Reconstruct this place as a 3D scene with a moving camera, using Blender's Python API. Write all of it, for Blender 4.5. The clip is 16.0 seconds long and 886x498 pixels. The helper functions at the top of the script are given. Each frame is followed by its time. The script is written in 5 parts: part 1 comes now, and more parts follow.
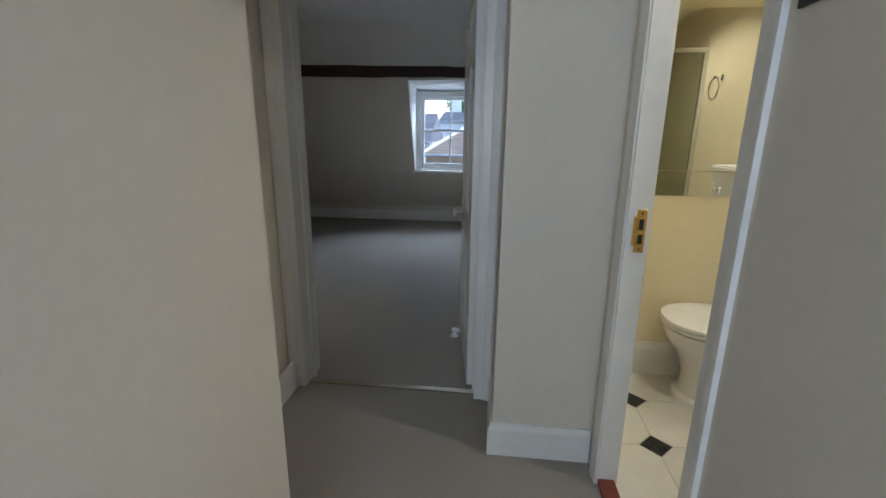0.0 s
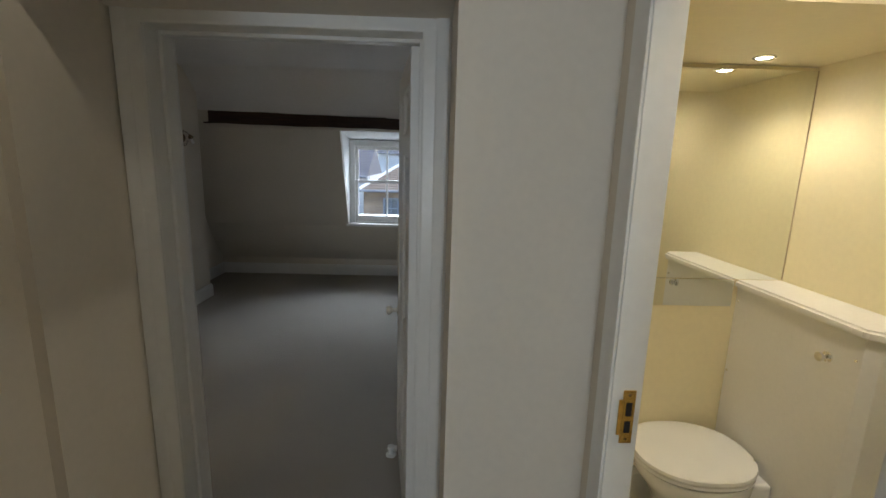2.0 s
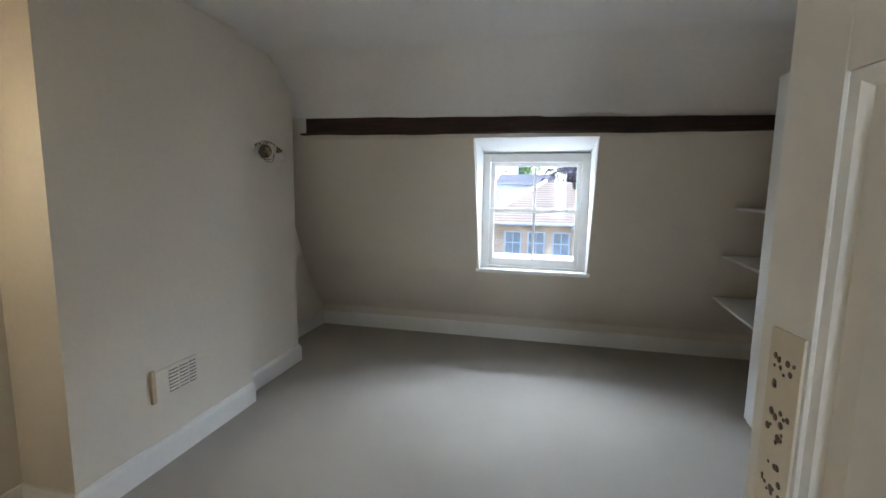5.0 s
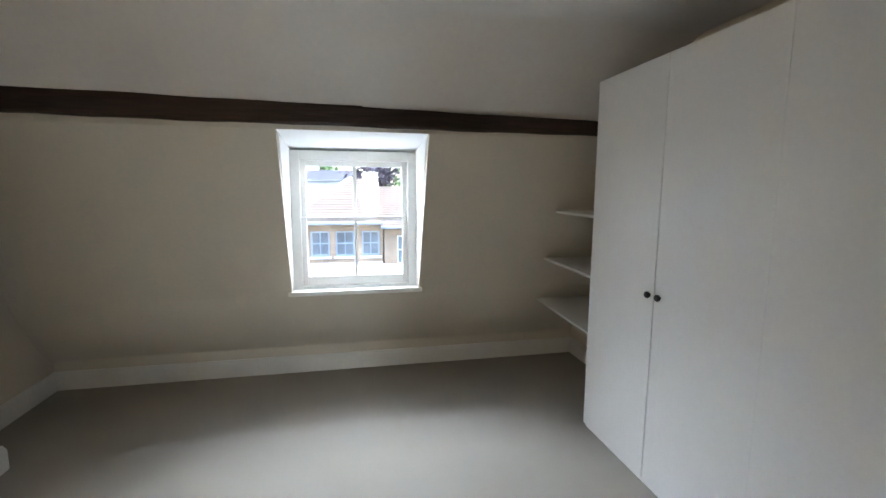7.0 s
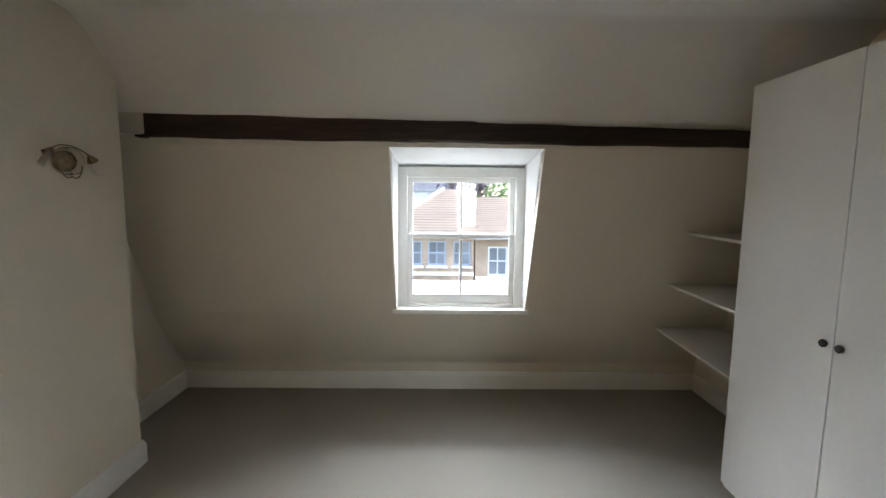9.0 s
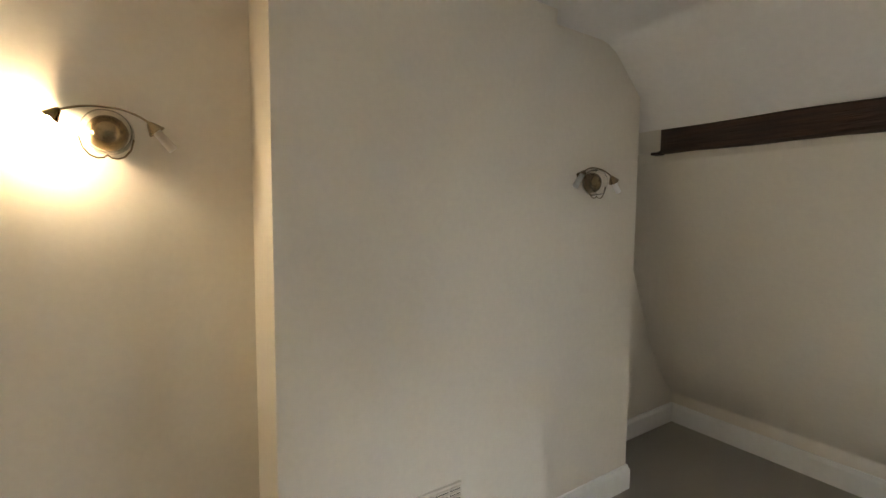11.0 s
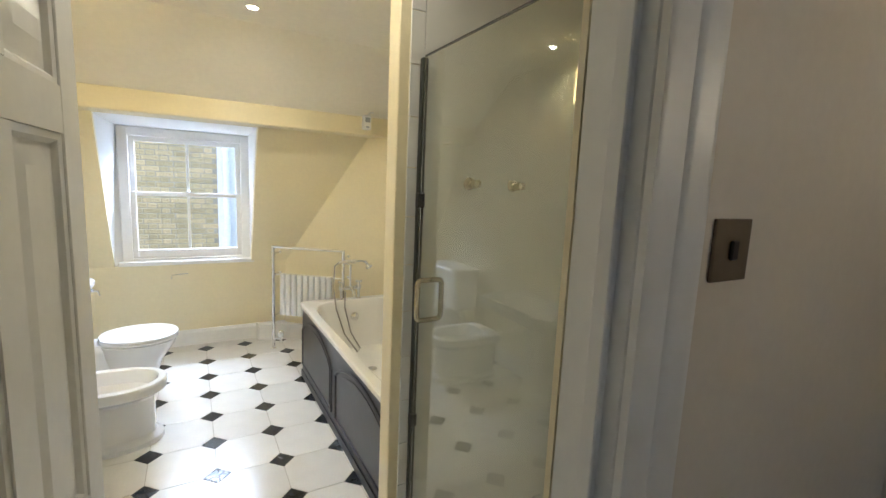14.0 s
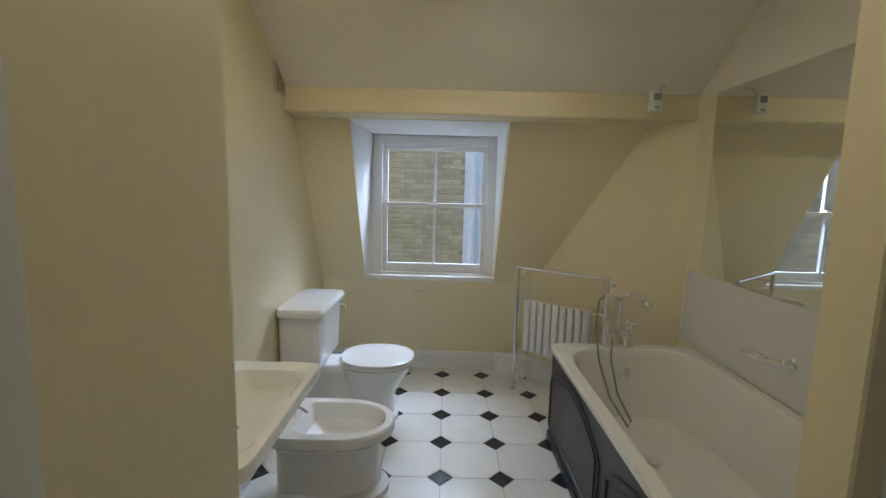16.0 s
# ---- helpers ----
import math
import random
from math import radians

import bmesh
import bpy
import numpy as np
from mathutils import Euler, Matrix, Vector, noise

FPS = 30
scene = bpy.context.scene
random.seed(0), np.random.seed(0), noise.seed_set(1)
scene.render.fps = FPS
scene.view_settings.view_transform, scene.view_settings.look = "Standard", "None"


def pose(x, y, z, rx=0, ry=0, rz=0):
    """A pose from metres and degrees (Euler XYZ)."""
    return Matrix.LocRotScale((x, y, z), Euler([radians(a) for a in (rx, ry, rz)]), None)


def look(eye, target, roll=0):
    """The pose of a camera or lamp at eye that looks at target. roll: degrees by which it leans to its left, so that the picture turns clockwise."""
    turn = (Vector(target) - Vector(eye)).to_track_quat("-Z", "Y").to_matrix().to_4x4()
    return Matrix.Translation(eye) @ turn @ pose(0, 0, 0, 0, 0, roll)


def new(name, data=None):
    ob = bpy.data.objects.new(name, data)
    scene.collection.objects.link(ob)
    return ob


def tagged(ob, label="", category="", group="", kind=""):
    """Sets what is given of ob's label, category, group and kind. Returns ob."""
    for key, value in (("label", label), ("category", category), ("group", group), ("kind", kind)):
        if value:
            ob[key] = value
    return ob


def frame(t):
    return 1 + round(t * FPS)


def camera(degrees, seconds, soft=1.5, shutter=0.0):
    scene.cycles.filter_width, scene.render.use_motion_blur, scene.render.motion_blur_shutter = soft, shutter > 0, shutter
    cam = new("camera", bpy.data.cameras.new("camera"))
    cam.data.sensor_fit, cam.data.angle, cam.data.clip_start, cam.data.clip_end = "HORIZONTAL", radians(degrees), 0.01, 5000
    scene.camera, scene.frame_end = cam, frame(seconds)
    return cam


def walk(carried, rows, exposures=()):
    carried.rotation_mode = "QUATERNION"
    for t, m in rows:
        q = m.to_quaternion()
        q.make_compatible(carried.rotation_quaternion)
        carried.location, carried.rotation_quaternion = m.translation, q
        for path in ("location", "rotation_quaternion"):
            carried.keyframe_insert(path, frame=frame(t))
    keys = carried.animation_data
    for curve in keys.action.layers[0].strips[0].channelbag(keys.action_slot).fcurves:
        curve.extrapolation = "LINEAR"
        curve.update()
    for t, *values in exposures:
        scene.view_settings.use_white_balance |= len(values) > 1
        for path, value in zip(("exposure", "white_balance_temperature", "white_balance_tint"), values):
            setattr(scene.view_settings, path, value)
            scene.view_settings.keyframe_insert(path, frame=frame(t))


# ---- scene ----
cam = camera(90.0, 16.0)
PATH = [
    (0, (0.88, 0.429, 1.331), (0.67, 2.352, 0.826), 0.7),
    (0.5, (0.885, 0.539, 1.482), (0.795, 2.484, 1.025), 0.4),
    (1, (0.871, 0.693, 1.559), (0.827, 2.655, 1.174), 1.9),
    (1.5, (0.862, 0.769, 1.646), (0.887, 2.733, 1.266), 1.5),
    (2, (0.866, 0.925, 1.647), (0.921, 2.887, 1.264), 1.6),
    (2.5, (0.855, 1.308, 1.663), (0.662, 3.272, 1.34), 1.8),
    (3, (0.775, 1.627, 1.686), (0.351, 3.557, 1.376), 2.1),
    (3.2, (0.72, 1.775, 1.661), (0.25, 3.697, 1.368), 2.2),
    (5.3, (0.357, 2.767, 1.528), (-0.068, 4.706, 1.288), 0.2),
    (5.5, (0.356, 2.856, 1.544), (-0.009, 4.808, 1.312), -0.1),
    (6, (0.332, 3.093, 1.55), (0.108, 5.064, 1.298), -0.0),
    (6.5, (0.279, 3.241, 1.583), (0.239, 5.222, 1.306), 0.1),
    (7, (0.202, 3.311, 1.603), (0.613, 5.25, 1.34), 0.3),
    (7.5, (0.17, 3.327, 1.624), (0.873, 5.183, 1.372), 1.5),
    (8, (0.157, 3.365, 1.643), (0.815, 5.241, 1.425), 1.1),
    (8.2, (0.139, 3.386, 1.663), (0.731, 5.284, 1.446), 0.7),
    (10.3, (-0.036, 3.733, 1.661), (-1.23, 5.327, 1.474), 2.0),
    (10.5, (-0.065, 3.761, 1.622), (-1.397, 5.245, 1.468), 2.1),
    (11, (-0.211, 3.764, 1.645), (-1.880, 4.856, 1.496), 0.5),
    (11.5, (-0.165, 3.812, 1.611), (-2.085, 4.353, 1.460), 2.0),
    (12, (-0.183, 3.878, 1.680), (-2.157, 3.719, 1.399), 2.8),
    (12.5, (-0.298, 3.890, 1.666), (-2.067, 3.000, 1.392), 2.7),
    (13, (-0.420, 3.606, 1.651), (-1.983, 2.397, 1.343), 3.1),
    (13.5, (-0.454, 3.322, 1.648), (-1.777, 1.849, 1.358), 1.7),
    (14, (-0.641, 2.99, 1.603), (-1.621, 1.268, 1.326), 2.5),
    (14.5, (-0.757, 2.729, 1.588), (-1.345, 0.838, 1.304), 1.9),
    (15, (-0.777, 2.463, 1.556), (-1.103, 0.509, 1.28), 2.7),
    (15.2, (-0.758, 2.353, 1.565), (-0.993, 0.385, 1.295), 2.3),
    (15.5, (-0.745, 2.212, 1.559), (-0.901, 0.232, 1.329), 1.7),
    (16, (-0.709, 2.046, 1.547), (-0.701, 0.063, 1.29), 1.4),
]
EXPOSURES = [(0, 2.75, 5450, 10), (1, 2.65, 5700, 10), (2, 2.55, 6100, 10), (2.5, 2.6, 6000, 10), (3, 2.8, 5850, 10), (5.3, 4.1, 6050, 10), (6.5, 4.2, 6200, 10), (7, 4.2, 6200, 10), (8, 3.85, 6350, 10), (10.3, 4.2, 6900, 10), (11, 4.55, 6800, 10), (11.5, 4.7, 6700, 10), (12, 4.35, 6600, 10), (12.5, 4.1, 6500, 10), (13.5, 3.25, 5900, 10), (14, 3.05, 5750, 10), (14.5, 2.7, 5650, 10), (15, 2.3, 5650, 10), (16, 1.75, 5600, 10)]
SKY, SUN, HALL_FILL, FRONT, REAR = 0.09, 0.32, 3.8, 132, 28
WALLLAMP, SPOT1, SPOT2, HALL = 0.155, 2.7, 3.7, 0.32
walk(cam, [(r[0], look(*r[1:])) for r in PATH], EXPOSURES)

# world, sun, window light and an added hall fill lamp
world = bpy.data.worlds.new("sky")
scene.world = world
world.use_nodes = True
wn = world.node_tree.nodes
sky = wn.new("ShaderNodeTexSky")
sky.sky_type, sky.sun_disc = "NISHITA", False
sky.sun_elevation, sky.sun_rotation = radians(48), radians(70)
sky.air_density, sky.dust_density = 1.0, 1.0
wn["Background"].inputs[1].default_value = SKY
world.node_tree.links.new(sky.outputs[0], wn["Background"].inputs[0])


def lamp(name, kind, m, energy, colour, size=0.1, size_y=None, angle=None):
    data = bpy.data.lights.new(name, kind)
    data.energy, data.color = energy, colour
    if kind == "AREA":
        data.shape, data.size, data.size_y = "RECTANGLE", size, size_y or size
    elif kind == "SUN":
        data.angle = angle
    elif kind == "SPOT":
        data.spot_size, data.spot_blend, data.shadow_soft_size = radians(angle), 0.6, size
    else:
        data.shadow_soft_size = size
    ob = new(name, data)
    ob.matrix_world = m
    return ob


lamp("sun", "SUN", look((0, 0, 0), (-0.62, 0.22, -0.74)), SUN, (1.0, 0.95, 0.88), angle=radians(14))
# area lamp added at the corridor's unseen end, to brighten the hall
lamp("hall_fill_light", "AREA", look((0.9, -1.66, 1.5), (0.9, 4, 1.3)), HALL_FILL, (0.80, 0.91, 1.0), 0.7, 1.2)
lamp("front_window_light", "AREA", look((0.245, 10.0, 3.7), (0.245, 6.9, 1.2)), FRONT, (0.82, 0.91, 1.0), 7.0, 2.4)
lamp("rear_window_light", "AREA", look((-1.05, -2.6, 2.62), (-0.25, -0.2, 0.9)), REAR, (0.76, 0.85, 1.0), 1.3, 0.7)

# materials
MATS = {}


def material(name, colour, rough=0.6, metal=0.0, grain=0.0, grain_size=60.0, stain=0.0, stain_size=2.0, bump=0.0,
             bump_size=120.0, coat=0.0, vary=0.0, stretch=(1, 1, 1)):
    """A principled surface with a broad and a fine variation of its colour, and fine relief."""
    m = bpy.data.materials.new(name)
    m.use_nodes = True
    n, l = m.node_tree.nodes, m.node_tree.links
    b = n["Principled BSDF"]
    b.inputs["Roughness"].default_value, b.inputs["Metallic"].default_value = rough, metal
    b.inputs["Coat Weight"].default_value = coat
    where = n.new("ShaderNodeTexCoord")
    scale = n.new("ShaderNodeMapping")
    scale.inputs["Scale"].default_value = stretch
    l.new(where.outputs["Object"], scale.inputs[0])
    tone = n.new("ShaderNodeMix")
    tone.data_type, tone.blend_type = "RGBA", "MULTIPLY"
    tone.inputs[0].default_value = 1.0
    tone.inputs[6].default_value = (*colour, 1)
    total = None
    for size, amount, detail in ((stain_size, stain, 4), (grain_size, grain, 6)):
        if amount:
            t = n.new("ShaderNodeTexNoise")
            t.inputs["Scale"].default_value, t.inputs["Detail"].default_value = size, detail
            l.new(scale.outputs[0], t.inputs[0])
            r = n.new("ShaderNodeMapRange")
            r.inputs[1].default_value, r.inputs[2].default_value = 0.3, 0.7
            r.inputs[3].default_value, r.inputs[4].default_value = 1 - amount, 1 + amount
            l.new(t.outputs[0], r.inputs[0])
            if total is None:
                total = r.outputs[0]
            else:
                x = n.new("ShaderNodeMath")
                x.operation = "MULTIPLY"
                l.new(total, x.inputs[0]), l.new(r.outputs[0], x.inputs[1])
                total = x.outputs[0]
            if size == stain_size:
                q = n.new("ShaderNodeMapRange")
                q.inputs[3].default_value, q.inputs[4].default_value = rough - 0.06, min(1, rough + 0.06)
                l.new(t.outputs[0], q.inputs[0])
                l.new(q.outputs[0], b.inputs["Roughness"])
    if vary:
        info = n.new("ShaderNodeObjectInfo")
        r = n.new("ShaderNodeMapRange")
        r.inputs[3].default_value, r.inputs[4].default_value = 1 - vary, 1 + vary
        l.new(info.outputs["Random"], r.inputs[0])
        if total is None:
            total = r.outputs[0]
        else:
            x = n.new("ShaderNodeMath")
            x.operation = "MULTIPLY"
            l.new(total, x.inputs[0]), l.new(r.outputs[0], x.inputs[1])
            total = x.outputs[0]
    if total is not None:
        l.new(total, tone.inputs[7])
        l.new(tone.outputs[2], b.inputs["Base Color"])
    else:
        b.inputs["Base Color"].default_value = (*colour, 1)
    if bump:
        t = n.new("ShaderNodeTexNoise")
        t.inputs["Scale"].default_value, t.inputs["Detail"].default_value = bump_size, 5
        l.new(scale.outputs[0], t.inputs[0])
        u = n.new("ShaderNodeBump")
        u.inputs["Strength"].default_value, u.inputs["Distance"].default_value = bump, 0.01
        l.new(t.outputs[0], u.inputs["Height"])
        l.new(u.outputs[0], b.inputs["Normal"])
    if rough > 0.9:
        b.inputs["Specular IOR Level"].default_value = 0.05
    MATS[name] = m
    return m


PAINT = material("magnolia_paint", (0.705, 0.648, 0.56), 0.62, stain=0.03, stain_size=1.3, grain=0.02, grain_size=40, bump=0.12, bump_size=14)
CEIL = material("ceiling_paint", (0.78, 0.75, 0.72), 0.75, stain=0.03, stain_size=1.1, grain=0.02, grain_size=30, bump=0.12, bump_size=10)
YELLOW = material("cream_yellow_paint", (0.80, 0.71, 0.47), 0.40, stain=0.03, stain_size=1.2, grain=0.02, grain_size=40, bump=0.08, bump_size=14)
BATHCEIL = material("cream_ceiling_paint", (0.81, 0.765, 0.655), 0.7, stain=0.03, stain_size=1.1, grain=0.02, grain_size=30, bump=0.10, bump_size=10)
GLOSS = material("white_gloss_paint", (0.80, 0.79, 0.76), 0.32, stain=0.03, stain_size=3, grain=0.02, grain_size=30, bump=0.05, bump_size=30)
REVEAL = material("white_matt_paint", (0.84, 0.84, 0.83), 0.6, stain=0.03, stain_size=2, bump=0.06, bump_size=20)
CARPET = material("beige_carpet", (0.41, 0.378, 0.33), 0.95, stain=0.05, stain_size=1.2, grain=0.16, grain_size=420, bump=0.7, bump_size=520)
BEAM = material("dark_stained_oak", (0.034, 0.016, 0.009), 0.78, stain=0.35, stain_size=2.5, grain=0.5, grain_size=16, bump=0.6, bump_size=22, stretch=(0.25, 3, 3))
LAMINATE = material("white_laminate", (0.78, 0.77, 0.75), 0.42, stain=0.02, stain_size=2, grain=0.015, grain_size=60, bump=0.02, bump_size=200)
SHELF = material("white_shelf_board", (0.76, 0.74, 0.70), 0.45, stain=0.03, stain_size=3, grain=0.02)
BLACK = material("black_plastic", (0.02, 0.02, 0.022), 0.35, grain=0.1, grain_size=50)
BRASS = material("polished_brass", (0.72, 0.50, 0.18), 0.25, 1.0, stain=0.12, stain_size=30, grain=0.08, grain_size=120)
ANTIQUE = material("antique_brass", (0.26, 0.20, 0.12), 0.2, 1.0, stain=0.2, stain_size=25, grain=0.1, grain_size=140)
CHROME = material("chrome", (0.82, 0.83, 0.85), 0.12, 1.0, stain=0.04, stain_size=20)
NICKEL = material("satin_nickel", (0.62, 0.57, 0.46), 0.22, 1.0, stain=0.06, stain_size=18)
CERAMIC = material("white_ceramic", (0.83, 0.83, 0.82), 0.12, stain=0.015, stain_size=6, coat=0.4)
IVORY = material("ivory_ceramic", (0.83, 0.82, 0.77), 0.13, stain=0.015, stain_size=6, coat=0.4)
ACRYLIC = material("white_enamel", (0.80, 0.79, 0.75), 0.16, stain=0.02, stain_size=4, coat=0.3)
TILE_W = material("white_floor_tile", (0.76, 0.74, 0.69), 0.2, stain=0.03, stain_size=9, grain=0.02, grain_size=80, bump=0.03, bump_size=12, vary=0.035)
TILE_B = material("black_floor_tile", (0.022, 0.024, 0.028), 0.16, stain=0.2, stain_size=20, grain=0.1, grain_size=90, bump=0.03, bump_size=14, vary=0.2)
GROUT = material("grout", (0.46, 0.43, 0.37), 0.9, stain=0.12, stain_size=6, grain=0.12, grain_size=200, bump=0.2, bump_size=300)
WALLTILE = material("white_wall_tile", (0.76, 0.75, 0.70), 0.16, stain=0.02, stain_size=7, bump=0.02, bump_size=8, vary=0.03)
PANEL = material("charcoal_painted_wood", (0.020, 0.020, 0.024), 0.36, stain=0.15, stain_size=4, grain=0.1, grain_size=50, bump=0.06, bump_size=40)
SPLASH = material("pale_acrylic_panel", (0.72, 0.70, 0.69), 0.15, stain=0.02, stain_size=4, coat=0.3)
RAD = material("white_radiator_enamel", (0.80, 0.79, 0.76), 0.35, stain=0.03, stain_size=5)
HOSE = material("grey_hose", (0.30, 0.29, 0.27), 0.4, 0.6, stain=0.1, stain_size=40)
MAHOGANY = material("red_mahogany", (0.16, 0.032, 0.014), 0.35, stain=0.25, stain_size=8, grain=0.25, grain_size=40, stretch=(1, 0.15, 1))
PLATE = material("bronze_switch_plate", (0.19, 0.155, 0.115), 0.4, 0.7, stain=0.1, stain_size=30)
GREYPLATE = material("dark_switch_plate", (0.055, 0.055, 0.06), 0.35, 0.5, stain=0.1, stain_size=30)
VENT = material("cream_vent_plastic", (0.68, 0.60, 0.47), 0.5, stain=0.04, stain_size=10)
TAN = material("tan_vent_edge", (0.50, 0.38, 0.25), 0.6, stain=0.1, stain_size=20)
SEAL = material("dark_seal", (0.03, 0.033, 0.03), 0.4, stain=0.2, stain_size=20)
PORCELAIN = material("cream_porcelain", (0.74, 0.68, 0.56), 0.2, stain=0.04, stain_size=20, coat=0.4)
FLOWER = material("brown_flower_print", (0.10, 0.065, 0.04), 0.3, stain=0.3, stain_size=60)
SLATE = material("slate_roof", (0.16, 0.15, 0.155), 0.7, stain=0.25, stain_size=1.5, grain=0.3, grain_size=14, bump=0.5, bump_size=20)
CLAY = material("tan_clay_roof", (0.24, 0.18, 0.13), 0.8, stain=0.2, stain_size=1.2, grain=0.25, grain_size=16, bump=0.5, bump_size=20)
STUCCO = material("white_stucco", (0.72, 0.71, 0.68), 0.8, stain=0.08, stain_size=0.8, grain=0.05, grain_size=20, bump=0.2, bump_size=40)
LEAD = material("grey_lead", (0.30, 0.31, 0.32), 0.55, stain=0.2, stain_size=2, grain=0.1, grain_size=30)
BLUE = material("blue_window_paint", (0.40, 0.44, 0.50), 0.4, stain=0.1, stain_size=4)
BARK = material("bark", (0.09, 0.065, 0.05), 0.9, stain=0.3, stain_size=3, grain=0.3, grain_size=20, bump=0.5, bump_size=20)
LEAF_G = material("green_leaves", (0.075, 0.14, 0.035), 0.6, stain=0.3, stain_size=1, grain=0.2, grain_size=6)
LEAF_P = material("purple_leaves", (0.055, 0.04, 0.055), 0.6, stain=0.3, stain_size=1, grain=0.2, grain_size=6)
ASPHALT = material("asphalt", (0.05, 0.05, 0.052), 0.9, stain=0.2, stain_size=0.6, grain=0.25, grain_size=40, bump=0.3, bump_size=60)


def brick_material(name, a, b, mortar, course=0.075, length=0.225):
    m = bpy.data.materials.new(name)
    m.use_nodes = True
    n, l = m.node_tree.nodes, m.node_tree.links
    where, turn = n.new("ShaderNodeTexCoord"), n.new("ShaderNodeMapping")
    turn.inputs["Rotation"].default_value = (radians(90), 0, 0)
    l.new(where.outputs["Object"], turn.inputs[0])
    t = n.new("ShaderNodeTexBrick")
    t.inputs["Scale"].default_value = 1.0
    t.inputs["Brick Width"].default_value, t.inputs["Row Height"].default_value = length, course
    t.inputs["Mortar Size"].default_value, t.inputs["Mortar Smooth"].default_value = 0.006, 0.3
    t.inputs["Color1"].default_value, t.inputs["Color2"].default_value, t.inputs["Mortar"].default_value = (*a, 1), (*b, 1), (*mortar, 1)
    l.new(turn.outputs[0], t.inputs[0])
    s = n.new("ShaderNodeTexNoise")
    s.inputs["Scale"].default_value, s.inputs["Detail"].default_value = 1.7, 6
    l.new(where.outputs["Object"], s.inputs[0])
    r = n.new("ShaderNodeMapRange")
    r.inputs[1].default_value, r.inputs[2].default_value, r.inputs[3].default_value, r.inputs[4].default_value = 0.3, 0.7, 0.65, 1.25
    l.new(s.outputs[0], r.inputs[0])
    x = n.new("ShaderNodeMix")
    x.data_type, x.blend_type = "RGBA", "MULTIPLY"
    x.inputs[0].default_value = 1
    l.new(t.outputs[0], x.inputs[6]), l.new(r.outputs[0], x.inputs[7])
    p = n["Principled BSDF"]
    p.inputs["Roughness"].default_value = 0.9
    l.new(x.outputs[2], p.inputs["Base Color"])
    u = n.new("ShaderNodeBump")
    u.inputs["Strength"].default_value, u.inputs["Distance"].default_value, u.invert = 0.6, 0.01, True
    l.new(t.outputs[1], u.inputs["Height"])
    l.new(u.outputs[0], p.inputs["Normal"])
    return m


STOCK = brick_material("yellow_stock_brick", (0.46, 0.37, 0.21), (0.36, 0.27, 0.16), (0.42, 0.38, 0.31))
ORANGE = brick_material("orange_brick", (0.45, 0.31, 0.20), (0.40, 0.26, 0.17), (0.42, 0.36, 0.28))


def glass(name, colour=(1, 1, 1), rough=0.0):
    m = bpy.data.materials.new(name)
    m.use_nodes = True
    p = m.node_tree.nodes["Principled BSDF"]
    p.inputs["Base Color"].default_value = (*colour, 1)
    p.inputs["Roughness"].default_value = rough
    p.inputs["Transmission Weight"].default_value = 1.0
    p.inputs["IOR"].default_value = 1.45
    return m


GLASS = glass("window_glass")
SHOWER = glass("shower_glass", (0.90, 0.93, 0.88))
# the dark of the unlit shower interior is put into this glass colour
DIMMED = glass("shade_dimmed_shower_glass", (0.50, 0.51, 0.40))
BULBGLASS = glass("clear_bulb_glass", (1, 0.98, 0.95))
FROSTED = glass("frosted_tube_glass", (1, 0.98, 0.95), 0.55)


def mirror_material():
    m = bpy.data.materials.new("mirror_silver")
    m.use_nodes = True
    p = m.node_tree.nodes["Principled BSDF"]
    p.inputs["Base Color"].default_value = (0.86, 0.88, 0.84, 1)
    p.inputs["Metallic"].default_value, p.inputs["Roughness"].default_value = 1.0, 0.015
    return m


def glow_material(name, colour, strength):
    m = bpy.data.materials.new(name)
    m.use_nodes = True
    p = m.node_tree.nodes["Principled BSDF"]
    p.inputs["Base Color"].default_value = (*colour, 1)
    p.inputs["Emission Color"].default_value = (*colour, 1)
    p.inputs["Emission Strength"].default_value = strength
    return m


MIRROR = mirror_material()
GLOW = glow_material("lit_halogen", (1.0, 0.82, 0.55), 60)
GLOW_SPOT = glow_material("lit_downlight", (1.0, 0.88, 0.66), 14)
AMBER = glow_material("lit_amber_glass", (1.0, 0.74, 0.28), 3.0)

MORTAR = material("lime_mortar", (0.37, 0.34, 0.27), 0.95, stain=0.2, stain_size=3, grain=0.2, grain_size=90)
BRICKFACE = material("weathered_stock_brick", (0.52, 0.42, 0.24), 0.92, stain=0.22, stain_size=2.2, grain=0.22, grain_size=45, bump=0.5, bump_size=60, vary=0.17)

# mesh tools


def box(bm, x0, x1, y0, y1, z0, z1):
    v = [bm.verts.new(p) for p in ((x0, y0, z0), (x1, y0, z0), (x1, y1, z0), (x0, y1, z0), (x0, y0, z1), (x1, y0, z1), (x1, y1, z1), (x0, y1, z1))]
    for f in ((3, 2, 1, 0), (4, 5, 6, 7), (0, 1, 5, 4), (1, 2, 6, 5), (2, 3, 7, 6), (3, 0, 4, 7)):
        bm.faces.new([v[i] for i in f])
    return bm


def merge(bm, other):
    me = bpy.data.meshes.new("t")
    other.to_mesh(me)
    bm.from_mesh(me)
    other.free()
    bpy.data.meshes.remove(me)
    return bm


def rbox(bm, x0, x1, y0, y1, z0, z1, r=0.004, seg=2):
    t = box(bmesh.new(), x0, x1, y0, y1, z0, z1)
    bmesh.ops.bevel(t, geom=t.edges[:], offset=r, segments=seg, affect="EDGES", profile=0.5)
    return merge(bm, t)


